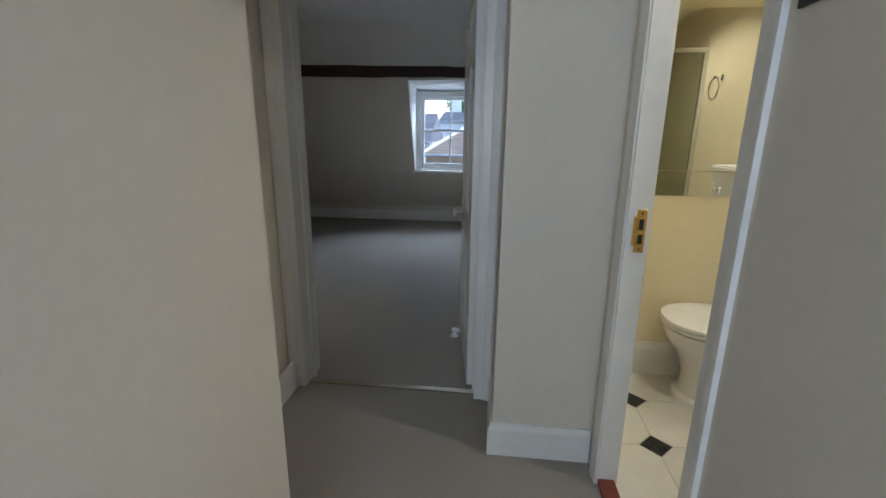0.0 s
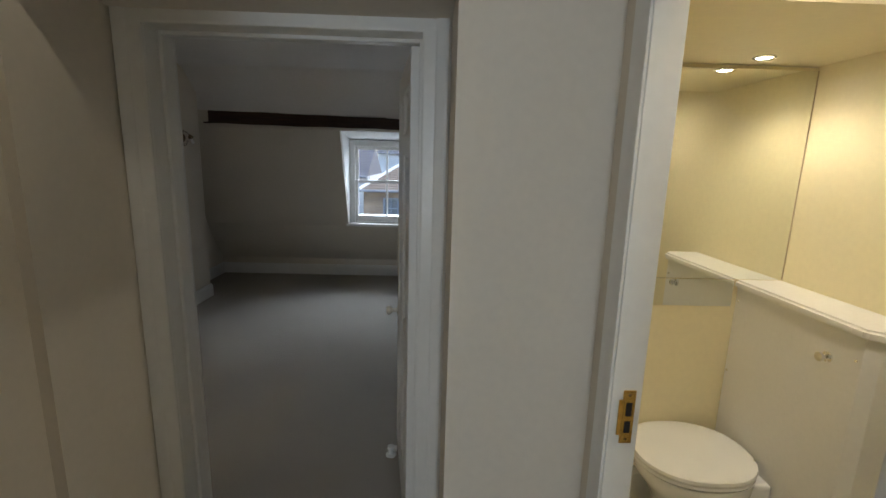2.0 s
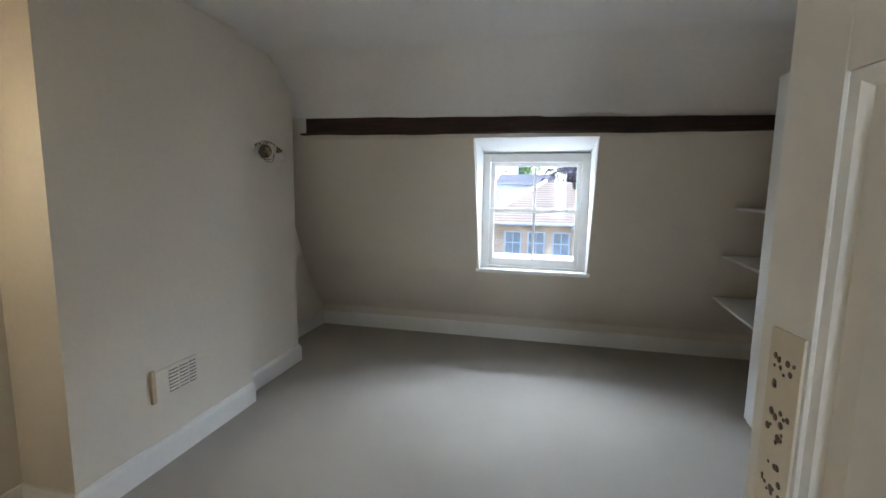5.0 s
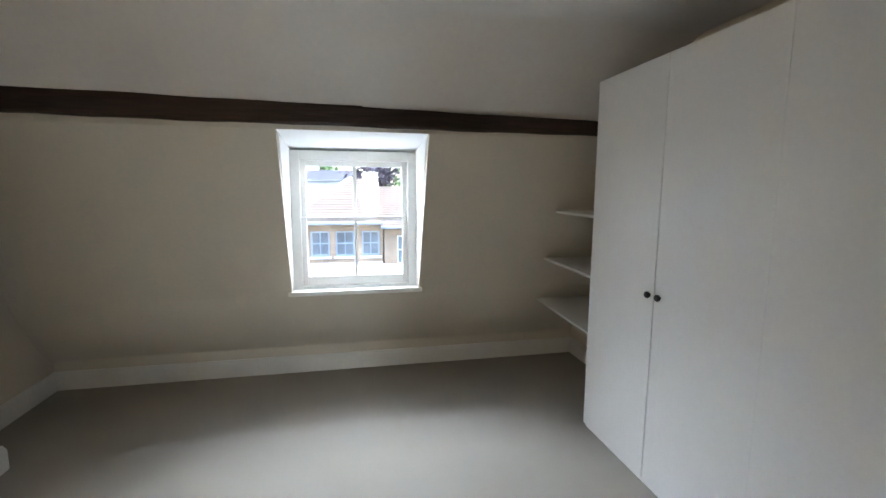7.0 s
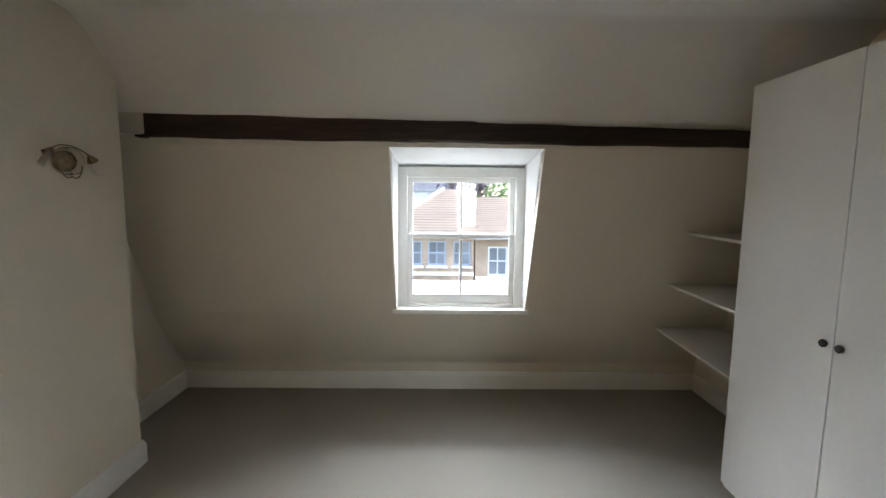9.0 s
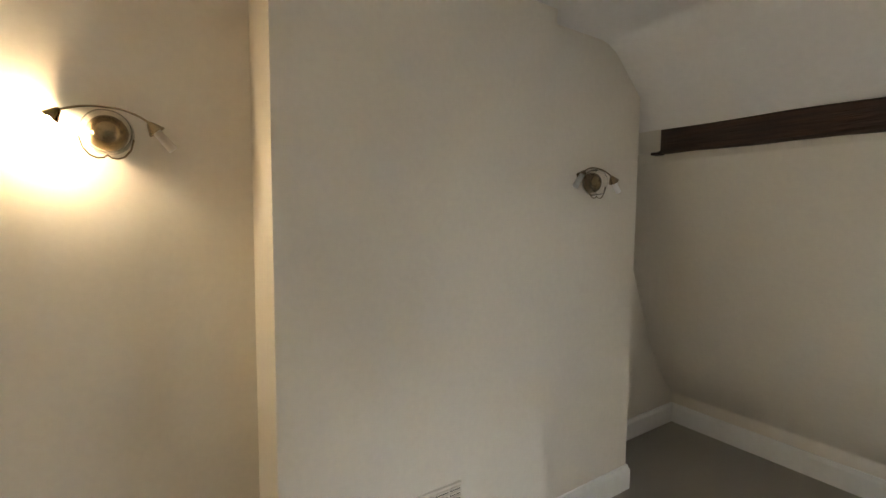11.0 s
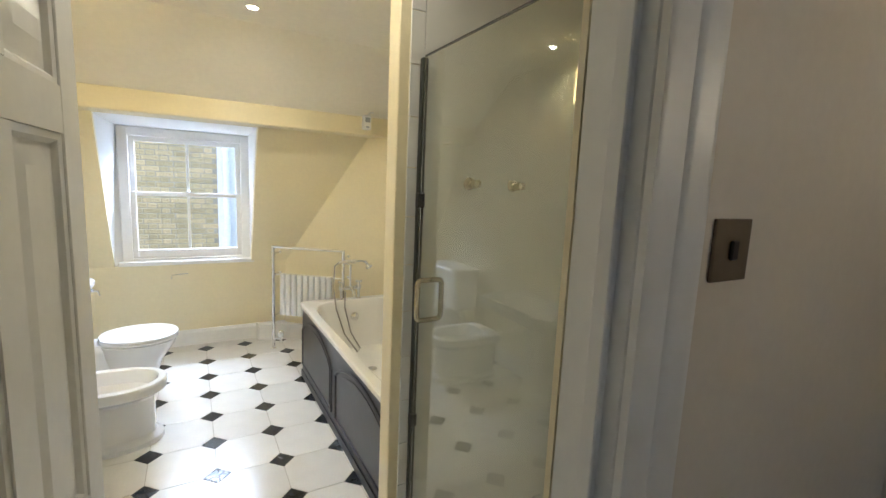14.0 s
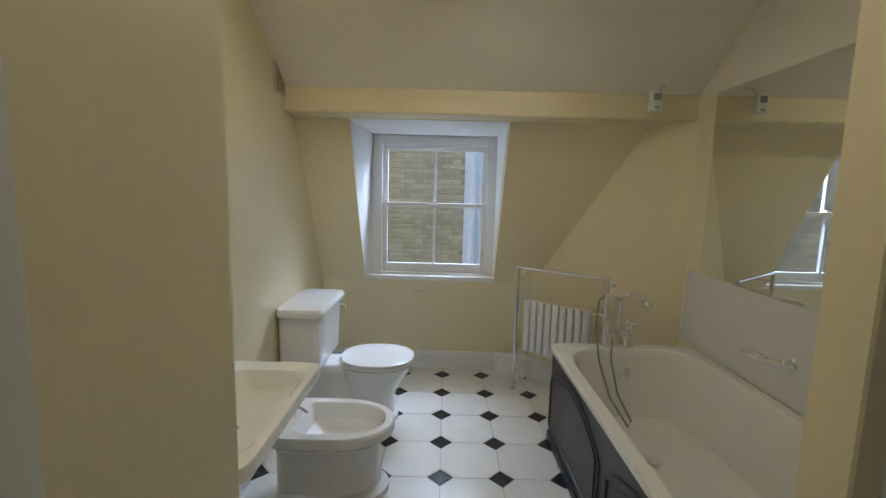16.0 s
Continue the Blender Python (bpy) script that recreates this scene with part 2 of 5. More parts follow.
def prism(bm, pts, axis, a, b):
    """A polygon of two coordinates, pulled along an axis from a to b."""
    def at(p, s):
        return {"x": (s, p[0], p[1]), "y": (p[0], s, p[1]), "z": (p[0], p[1], s)}[axis]
    lo, hi = [bm.verts.new(at(p, a)) for p in pts], [bm.verts.new(at(p, b)) for p in pts]
    k = len(pts)
    bm.faces.new(lo), bm.faces.new(hi[::-1])
    for i in range(k):
        bm.faces.new((lo[i], hi[i], hi[(i + 1) % k], lo[(i + 1) % k]))
    return bm


def loft(bm, rings, closed=True):
    rows = [[bm.verts.new(p) for p in ring] for ring in rings]
    k = len(rows[0])
    for a, b in zip(rows, rows[1:]):
        for i in range(k):
            bm.faces.new((a[i], a[(i + 1) % k], b[(i + 1) % k], b[i]))
    if closed:
        bm.faces.new(rows[0][::-1]), bm.faces.new(rows[-1])
    return bm


def tube(bm, pts, r, seg=10, radii=None):
    pts = [Vector(p) for p in pts]
    rings, side = [], None
    for i, p in enumerate(pts):
        d = (pts[min(i + 1, len(pts) - 1)] - pts[max(i - 1, 0)]).normalized()
        if side is None:
            side = d.orthogonal().normalized()
        side = (side - d * side.dot(d)).normalized()
        up = d.cross(side)
        q = radii[i] if radii else r
        rings.append([p + (side * math.cos(a) + up * math.sin(a)) * q for a in (2 * math.pi * j / seg for j in range(seg))])
    return loft(bm, rings)


def arc(c, r, a0, a1, n, u, v):
    c, u, v = Vector(c), Vector(u), Vector(v)
    return [c + (u * math.cos(radians(a0 + (a1 - a0) * i / n)) + v * math.sin(radians(a0 + (a1 - a0) * i / n))) * r for i in range(n + 1)]


def lathe(bm, profile, origin, axis=(0, 0, 1), seg=24):
    axis = Vector(axis).normalized()
    u = axis.orthogonal().normalized()
    v = axis.cross(u)
    o = Vector(origin)
    return loft(bm, [[o + axis * h + (u * math.cos(2 * math.pi * j / seg) + v * math.sin(2 * math.pi * j / seg)) * max(r, 1e-4) for j in range(seg)] for r, h in profile])


def oval(cx, cy, rx, ry, z, n=32, square=2.0, back=None):
    """A ring in plan; square > 2 flattens its sides; back cuts it straight at that x on the far side."""
    out = []
    for i in range(n):
        a = 2 * math.pi * i / n
        c, s = math.cos(a), math.sin(a)
        x = cx + rx * math.copysign(abs(c) ** (2 / square), c)
        y = cy + ry * math.copysign(abs(s) ** (2 / square), s)
        if back is not None:
            x = min(x, back)
        out.append(Vector((x, y, z)))
    return out


def part(name, bm, mat, parent=None, label="", smooth=True, kind="", category="", group=""):
    """Links a bmesh as one mesh object, under a thing or a part if one is given."""
    bmesh.ops.recalc_face_normals(bm, faces=bm.faces[:])
    me = bpy.data.meshes.new(name)
    bm.to_mesh(me)
    bm.free()
    me.materials.append(mat)
    if smooth:
        me.polygons.foreach_set("use_smooth", [True] * len(me.polygons))
        me.set_sharp_from_angle(angle=radians(32))
    ob = new(name, me)
    ob.parent = parent
    if smooth and name not in ("brick", "tile", "plank"):
        level = ob.modifiers.new("flat_faces", "WEIGHTED_NORMAL")
        level.keep_sharp, level.weight = True, 80
    return tagged(ob, label, category, group, kind)


def thing(name, label, category, group="", at=(0, 0, 0)):
    ob = new(name)
    ob.location = at
    ob.empty_display_size = 0.05
    return tagged(ob, label, category, group)


def put(name, bm, mat, parent, label="", smooth=True):
    """A part given in world coordinates under a thing that stands anywhere."""
    top = parent
    where = Vector()
    while top is not None:
        where += top.location
        top = top.parent
    bmesh.ops.translate(bm, verts=bm.verts[:], vec=-where)
    return part(name, bm, mat, parent, label, smooth)


def sweep_plan(bm, pts, profile, side=1):
    """A moulding along a line in plan; the profile is (out, up), out to the side's hand of the line."""
    pts = [Vector(p) for p in pts]
    rows = []
    for i, p in enumerate(pts):
        a = (p - pts[i - 1]).normalized() if i else None
        b = (pts[i + 1] - p).normalized() if i + 1 < len(pts) else None
        na = Vector((-a.y, a.x)) * side if a else None
        nb = Vector((-b.y, b.x)) * side if b else None
        n = na if nb is None else nb if na is None else (na + nb) / max(0.3, 1 + na.dot(nb))
        rows.append([(p.x + n.x * o, p.y + n.y * o, h) for o, h in profile])
    return loft(bm, rows)


SKIRT = [(0, 0), (0.02, 0), (0.02, 0.115), (0.016, 0.128), (0.011, 0.136), (0.010, 0.148), (0, 0.15)]


def frame_yz(bm, x0, x1, y0, y1, z0, z1, w, wb=None):
    """A rectangular frame of four bars in the plane of y and z, x0 to x1 thick."""
    wb = w if wb is None else wb
    rbox(bm, x0, x1, y0, y0 + w, z0, z1, 0.003, 1)
    rbox(bm, x0, x1, y1 - w, y1, z0, z1, 0.003, 1)
    rbox(bm, x0, x1, y0 + w, y1 - w, z1 - w, z1, 0.003, 1)
    if wb:
        rbox(bm, x0, x1, y0 + w, y1 - w, z0, z0 + wb, 0.003, 1)
    return bm


def frame_xz(bm, x0, x1, y0, y1, z0, z1, w, wb=None, wt=None):
    wb = w if wb is None else wb
    wt = w if wt is None else wt
    rbox(bm, x0, x0 + w, y0, y1, z0, z1, 0.003, 1)
    rbox(bm, x1 - w, x1, y0, y1, z0, z1, 0.003, 1)
    rbox(bm, x0 + w, x1 - w, y0, y1, z1 - wt, z1, 0.003, 1)
    if wb:
        rbox(bm, x0 + w, x1 - w, y0, y1, z0, z0 + wb, 0.003, 1)
    return bm

# ---- the large structure ----
TOP = 2.72  # top of the walls, above the ceilings


def structure(name, bm, mat, label="", smooth=False, category=""):
    return part(name, bm, mat, None, label, smooth, kind="structure", category=category)


def walls(name, pieces, mat, label):
    """One wall object for each box (x0, x1, y0, y1, z0, z1)."""
    for p in pieces:
        structure(name, box(bmesh.new(), *p), mat, label)


# carpeted floor of hall and bedroom
b = bmesh.new()
box(b, -2.5, 0.92, 2.65, 7.4, -0.12, 0.0)
box(b, 0.92, 2.5, 3.0, 7.4, -0.12, 0.0)
box(b, -0.105, 0.85, 2.48, 2.65, -0.12, 0.0)
box(b, -1.13, -0.33, 2.60, 2.65, -0.12, 0.0)
box(b, -0.20, 1.39, 1.22, 2.48, -0.12, 0.0)
box(b, 0.45, 1.39, -1.62, 1.22, -0.12, 0.0)
structure("floor", b, CARPET, "beige fitted carpet in hall and bedroom", category="floor")

# the wall between bedroom and the rooms behind it, with two doorways
b = bmesh.new()
for x0, x1, z0 in ((-2.45, -1.13, 0), (-1.13, -0.33, 2.07), (-0.33, -0.105, 0), (-0.105, 0.855, 2.09), (0.855, 0.92, 0)):
    box(b, x0, x1, 2.55 if x1 < -0.2 else 2.48, 2.65, z0, TOP)
box(b, -0.264, -0.105, 2.48, 2.55, 0, TOP)
structure("wall_south", b, PAINT, "magnolia painted wall with two doorways")
walls("wall_hall_north", ((0.92, 1.33, 2.08, 3.0, 0, TOP), (1.33, 2.62, 2.87, 3.0, 0, TOP), (-0.20, -0.164, 2.07, 2.48, 0, TOP), (-0.164, 0.92, 2.07, 2.48, 2.10, TOP)), PAINT, "magnolia pier and soffit round the recessed bedroom doorway")

# west side of the bedroom: niche, lamp wall, chimney breast, recess
WEST = [(-2.16, 2.65), (-2.16, 3.22), (-1.97, 3.22), (-1.97, 4.075), (-1.655, 4.075), (-1.655, 5.31), (-1.765, 5.31), (-1.765, 6.12), (-2.125, 6.12), (-2.125, 7.42)]
b = prism(bmesh.new(), WEST + [(-2.55, 7.42), (-2.55, 2.65)], "z", 0, TOP)
structure("wall_west", b, PAINT, "magnolia plaster wall with a shallow chimney breast")
b = box(bmesh.new(), 2.35, 2.5, 3.0, 7.42, 0, TOP)
structure("wall_east", b, PAINT, "magnolia painted side wall")

# sloping front wall with the dormer opening
FX0, FX1, FZ0, FZ1 = -0.245, 0.75, 0.775, 1.985


def front_y(z):
    return 6.875 + (z - 0.766) * (6.37 - 6.875) / (1.98 - 0.766)


low = [(7.25, 0), (7.25, 0.225), (7.238, 0.25), (7.205, 0.285), (7.165, 0.325), (7.118, 0.38), (7.065, 0.45), (7.012, 0.53), (6.95, 0.63), (front_y(FZ0), FZ0)]
mid = [(front_y(FZ0), FZ0), (front_y(FZ1), FZ1)]
high = [(front_y(FZ1), FZ1), (6.365, 2.03), (6.365, 2.12)]


def slab(bm, line, x0, x1, out=0.22):
    return prism(bm, line + [(p[0] + out, p[1]) for p in line[::-1]], "x", x0, x1)


b = bmesh.new()
slab(b, low, -2.125, 2.35)
slab(b, mid, -2.125, FX0)
slab(b, mid, FX1, 2.35)
slab(b, high, -2.125, 2.35)
box(b, -2.125, 2.35, 6.40, 6.62, 2.0, 2.2)
box(b, -2.125, -1.74, 6.30, 6.45, 2.04, 2.2)
structure("wall_north", b, PAINT, "sloping magnolia plaster wall under the roof", smooth=True)
# cheeks, head and board of the dormer
b = bmesh.new()
prism(b, [(front_y(0.70) + 0.08, 0.70), (7.16, 0.70), (7.16, 2.06), (front_y(2.06) + 0.08, 2.06)], "x", FX0 - 0.10, FX0 + 0.004)
prism(b, [(front_y(0.70) + 0.08, 0.70), (7.16, 0.70), (7.16, 2.06), (front_y(2.06) + 0.08, 2.06)], "x", FX1 - 0.004, FX1 + 0.10)
prism(b, [(front_y(FZ1) + 0.004, FZ1), (7.16, 1.90), (7.16, 2.06), (front_y(FZ1) + 0.004, 2.06)], "x", FX0, FX1)
structure("trim_dormer_front", b, REVEAL, "white painted reveal of the dormer window")

# flat and sloping ceiling of the bedroom
b = bmesh.new()
prism(b, [(2.65, 2.57), (5.76, 2.572), (5.82, 2.562), (5.88, 2.534), (5.94, 2.488), (6.312, 2.156), (6.345, 2.08), (6.52, 2.08), (6.52, 2.75), (2.65, 2.75)], "x", -2.55, 2.5)
prism(b, [(-2.16, 2.25), (-1.40, 2.57), (-2.16, 2.60)], "y", 2.652, 3.24)
structure("ceiling_bedroom", b, CEIL, "white painted sloping ceiling", smooth=True)

# corridor and lobby walls
walls("wall_hall_west", ((0.32, 0.45, -1.9, 1.22, 0, TOP), (-0.264, 0.32, 1.15, 1.22, 0, TOP), (-0.264, -0.20, 1.22, 2.48, 0, TOP)), PAINT, "magnolia corridor wall")
walls("wall_hall_east", ((1.33, 1.45, -1.75, 0.62, 0, TOP), (1.33, 1.40, 0.62, 1.28, 0, TOP), (1.33, 1.40, 1.28, 1.975, 2.06, TOP), (1.33, 1.40, 1.975, 2.87, 0, TOP)), PAINT,
      "magnolia corridor wall with the shower room doorway")
# unseen end wall, made up with an opening for the fill lamp
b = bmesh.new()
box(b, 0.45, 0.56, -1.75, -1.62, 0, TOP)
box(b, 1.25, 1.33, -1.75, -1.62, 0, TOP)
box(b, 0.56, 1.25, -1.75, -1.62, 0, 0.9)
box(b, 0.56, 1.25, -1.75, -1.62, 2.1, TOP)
structure("wall_hall_south", b, PAINT, "unseen magnolia end wall with an opening for the hall fill lamp")
b = box(bmesh.new(), 0.322, 1.46, -1.75, 1.16, 2.5, 2.74)
box(b, -0.262, 1.46, 1.16, 2.48, 2.5, 2.74)
structure("ceiling_hall", b, CEIL, "white hall ceiling")

# shower room beside the corridor
b = bmesh.new()
box(b, 2.48, 2.62, 0.62, 2.87, 0, TOP)
box(b, 1.45, 2.62, 0.50, 0.62, 0, TOP)
structure("wall_shower_room", b, YELLOW, "cream yellow painted wall")
walls("wall_shower_room_lining", ((1.402, 1.406, 1.978, 2.868, 0, 2.08), (1.402, 1.406, 0.62, 1.278, 0, 2.08), (1.406, 2.48, 2.862, 2.868, 0, 2.08)), YELLOW, "cream yellow painted wall")
b = bmesh.new()
box(b, 1.40, 2.48, 2.16, 2.87, 2.085, 2.74)
box(b, 1.40, 2.48, 0.62, 2.16, 2.30, 2.74)
structure("ceiling_shower_room", b, YELLOW, "cream yellow ceiling with recessed lights")

# bathroom shell
RX, LX, NY = -2.27, 0.32, -1.73
b = bmesh.new()
box(b, RX - 0.14, RX, -1.95, 2.55, 0, TOP)
prism(b, [(-1.45, -1.95), (-1.45, -1.63), (RX - 0.002, -0.79), (RX - 0.002, -1.95)], "z", 0, 2.16)
structure("wall_bath_west", b, YELLOW, "cream yellow bathroom wall")
walls("wall_bath_lining", ((LX - 0.004, LX, -1.9, 1.146, 0, TOP), (-0.268, LX - 0.004, 1.146, 1.15, 0, TOP), (-0.268, -0.264, 1.15, 2.546, 0, TOP), (RX, -1.13, 2.542, 2.548, 0, TOP), (-1.13, -0.33, 2.542, 2.548, 2.07, TOP)),
      YELLOW, "cream yellow bathroom wall")
BX0, BX1, BZ0, BZ1 = -1.125, -0.045, 0.80, 2.018


def rear_y(z):
    return -1.627 + (z - 0.81) * 0.52


low = [(NY, 0), (NY, 0.26), (NY + 0.02, 0.33), (-1.70, 0.42), (rear_y(BZ0), BZ0)]
mid = [(rear_y(BZ0), BZ0), (rear_y(BZ1), BZ1)]
b = bmesh.new()
slab(b, low, RX, LX, -0.22)
slab(b, mid, RX, BX0, -0.22)
slab(b, mid, BX1, LX, -0.22)
slab(b, [(rear_y(BZ1), BZ1), (-0.90, 2.10)], RX, LX, -0.22)
structure("wall_bath_south", b, YELLOW, "sloping cream yellow bathroom wall", smooth=True)
b = rbox(bmesh.new(), RX, LX, -1.20, -0.80, 2.022, 2.178, 0.012, 2)
structure("trim_purlin", b, YELLOW, "boxed roof purlin painted cream yellow")
b = bmesh.new()
prism(b, [(rear_y(0.74) - 0.08, 0.74), (-1.86, 0.74), (-1.86, 2.10), (rear_y(2.10) - 0.08, 2.10)], "x", BX0 - 0.1, BX0 + 0.004)
loft(b, [[(BX1, y, z), (-0.102, -1.70, z), (-0.102, -1.86, z), (BX1 + 0.1, -1.86, z), (BX1 + 0.1, y, z)]
         for y, z in ((-1.695, 0.74), (rear_y(0.80) - 0.02, 0.82), (rear_y(2.10) - 0.06, 2.10))])
prism(b, [(rear_y(BZ1) - 0.004, BZ1), (-1.86, 2.0), (-1.86, 2.10), (rear_y(BZ1) - 0.004, 2.10)], "x", BX0, BX1)
structure("trim_dormer_rear", b, REVEAL, "white painted reveal of the bathroom dormer")
b = prism(bmesh.new(), [(-0.815, 2.165), (-0.235, 2.585), (2.55, 2.585), (2.55, 2.75), (-1.3, 2.75), (-1.3, 2.165)], "x", RX - 0.1, LX)
structure("ceiling_bathroom", b, BATHCEIL, "cream painted sloping bathroom ceiling")
# pillar between bath and shower
b = bmesh.new()
rbox(b, RX, -1.30, 1.36, 1.455, 0, 2.60, 0.004, 1)
structure("wall_pillar", b, YELLOW, "cream painted nib wall between bath and shower")

# skirting boards
b = sweep_plan(bmesh.new(), [(-1.19, 2.65)] + WEST[:-1] + [(-2.125, 7.25), (2.35, 7.25), (2.35, 5.96)], SKIRT, -1)
structure("baseboard_bedroom", b, GLOSS, "white gloss skirting board", smooth=True)
b = sweep_plan(bmesh.new(), [(-0.24, 2.65), (-0.12, 2.65)], SKIRT, -1)
structure("baseboard_bedroom_pier", b, GLOSS, "white gloss skirting board", smooth=True)
b = sweep_plan(bmesh.new(), [(0.92, 2.47), (0.92, 2.08), (1.325, 2.08)], SKIRT, -1)
structure("baseboard_hall_pier", b, GLOSS, "white gloss skirting board", smooth=True)
b = sweep_plan(bmesh.new(), [(0.45, -1.6), (0.45, 1.22), (-0.20, 1.22), (-0.20, 2.07), (-0.138, 2.07), (-0.138, 2.455)], SKIRT, -1)
structure("baseboard_hall_west", b, GLOSS, "white gloss skirting board", smooth=True)
b = sweep_plan(bmesh.new(), [(1.33, 1.25), (1.33, -1.6)], SKIRT, -1)
structure("baseboard_hall_east", b, GLOSS, "white gloss skirting board", smooth=True)
b = sweep_plan(bmesh.new(), [(-1.50, -1.60), (-1.44, NY), (LX - 0.004, NY), (LX - 0.004, 1.146), (-0.268, 1.146), (-0.268, 1.7)], SKIRT, 1)
structure("baseboard_bathroom", b, GLOSS, "white gloss skirting board", smooth=True)
b = sweep_plan(bmesh.new(), [(1.406, 2.862), (2.24, 2.862)], [(o, h * 1.3) for o, h in SKIRT], -1)
structure("baseboard_shower_room", b, GLOSS, "white gloss skirting board", smooth=True)

# beam
b = bmesh.new()
n = 26
rings = []
for i in range(n + 1):
    x = -1.752 + (2.35 + 1.752) * i / n
    w = 0.0035 * math.sin(i * 1.7) + 0.003 * math.sin(i * 0.6 + 1)
    z = -0.025 * i / n
    y = 6.30 + 0.004 * math.sin(i * 1.1)
    rings.append([(x, y, 2.035 + z + w), (x, y + 0.012, 2.025 + z + w), (x, 6.50, 2.025 + z), (x, 6.50, 2.172 + 3.0 * z), (x, y + 0.010, 2.172 + 3.0 * z + w * 0.5), (x, y, 2.160 + 3.0 * z + w * 0.5)])
loft(b, rings)
box(b, -1.80, -1.752, 6.30, 6.5, 2.022, 2.036)
box(b, -1.75, 0.3, 6.318, 6.5, 2.10, 2.150)
structure("trim_beam", b, BEAM, "dark stained exposed oak purlin", smooth=True)


# ---- doorways, doors ----
def casing(name, parent, along, c0, c1, face, out, head, w=0.095, mat=GLOSS, bottom=0.0, proud=1.0):
    """Architrave round an opening from c0 to c1 on a wall face; along is the wall's axis, out the way it stands proud."""
    prof = [(0, 0), (0, 0.012), (w * 0.11, 0.016), (w * 0.5, 0.016), (w * 0.6, 0.022), (w * 0.86, 0.026), (w, 0.024), (w, 0)]
    prof = [(o, d * proud) for o, d in prof]
    b = bmesh.new()

    def at(c, d, z):
        return (c, face + out * d, z) if along == "x" else (face + out * d, c, z)
    rows = [[at(c0 - o, d, bottom) for o, d in prof], [at(c0 - o, d, head + o) for o, d in prof],
            [at(c1 + o, d, head + o) for o, d in prof], [at(c1 + o, d, bottom) for o, d in prof]]
    loft(b, rows)
    return structure(name, b, mat, "white gloss moulded door architrave", smooth=True)


def lining(name, along, c0, c1, d0, d1, head, t=0.03, mat=GLOSS, stop=None):
    b = bmesh.new()

    def bx(a0, a1, e0, e1, z0, z1):
        if along == "x":
            rbox(b, a0, a1, e0, e1, z0, z1, 0.002, 1)
        else:
            rbox(b, e0, e1, a0, a1, z0, z1, 0.002, 1)
    bx(c0 - t, c0, d0, d1, 0, head), bx(c1, c1 + t, d0, d1, 0, head), bx(c0 - t, c1 + t, d0, d1, head, head + t)
    if stop:
        bx(c0, c0 + 0.013, stop[0], stop[1], 0, head), bx(c1 - 0.013, c1, stop[0], stop[1], 0, head), bx(c0 + 0.013, c1 - 0.013, stop[0], stop[1], head - 0.013, head)
    return structure(name, b, mat, "white gloss door lining with stops", smooth=True)


casing("trim_bedroom_door_hall_side", None, "x", -0.075, 0.825, 2.48, -1, 2.06, 0.085)
casing("trim_bedroom_door_inside", None, "x", -0.075, 0.825, 2.65, 1, 2.06, 0.092)
lining("trim_bedroom_door_lining", "x", -0.075, 0.825, 2.482, 2.648, 2.06, stop=(2.555, 2.59))
casing("trim_bathroom_door_bedroom_side", None, "x", -1.10, -0.36, 2.65, 1, 2.04, 0.092)
casing("trim_bathroom_door_inside", None, "x", -1.10, -0.36, 2.542, -1, 2.04, 0.06, YELLOW)
lining("trim_bathroom_door_lining", "x", -1.10, -0.36, 2.544, 2.648, 2.04, stop=(2.60, 2.625))
casing("trim_shower_room_door_hall_side", None, "y", 1.31, 1.945, 1.33, -1, 2.03, 0.062, proud=0.5)
lining("trim_shower_room_door_lining", "y", 1.31, 1.945, 1.332, 1.41, 2.03)
b = rbox(bmesh.new(), 1.335, 1.40, 1.31, 1.945, 0.0, 0.03, 0.006, 2)
structure("trim_threshold", b, MAHOGANY, "red mahogany threshold strip at the shower room", smooth=True)
b = rbox(bmesh.new(), -0.075, 0.825, 2.50, 2.535, 0.0, 0.012, 0.004, 2)
structure("trim_carpet_bar", b, NICKEL, "metal carpet bar under the bedroom door", smooth=True)


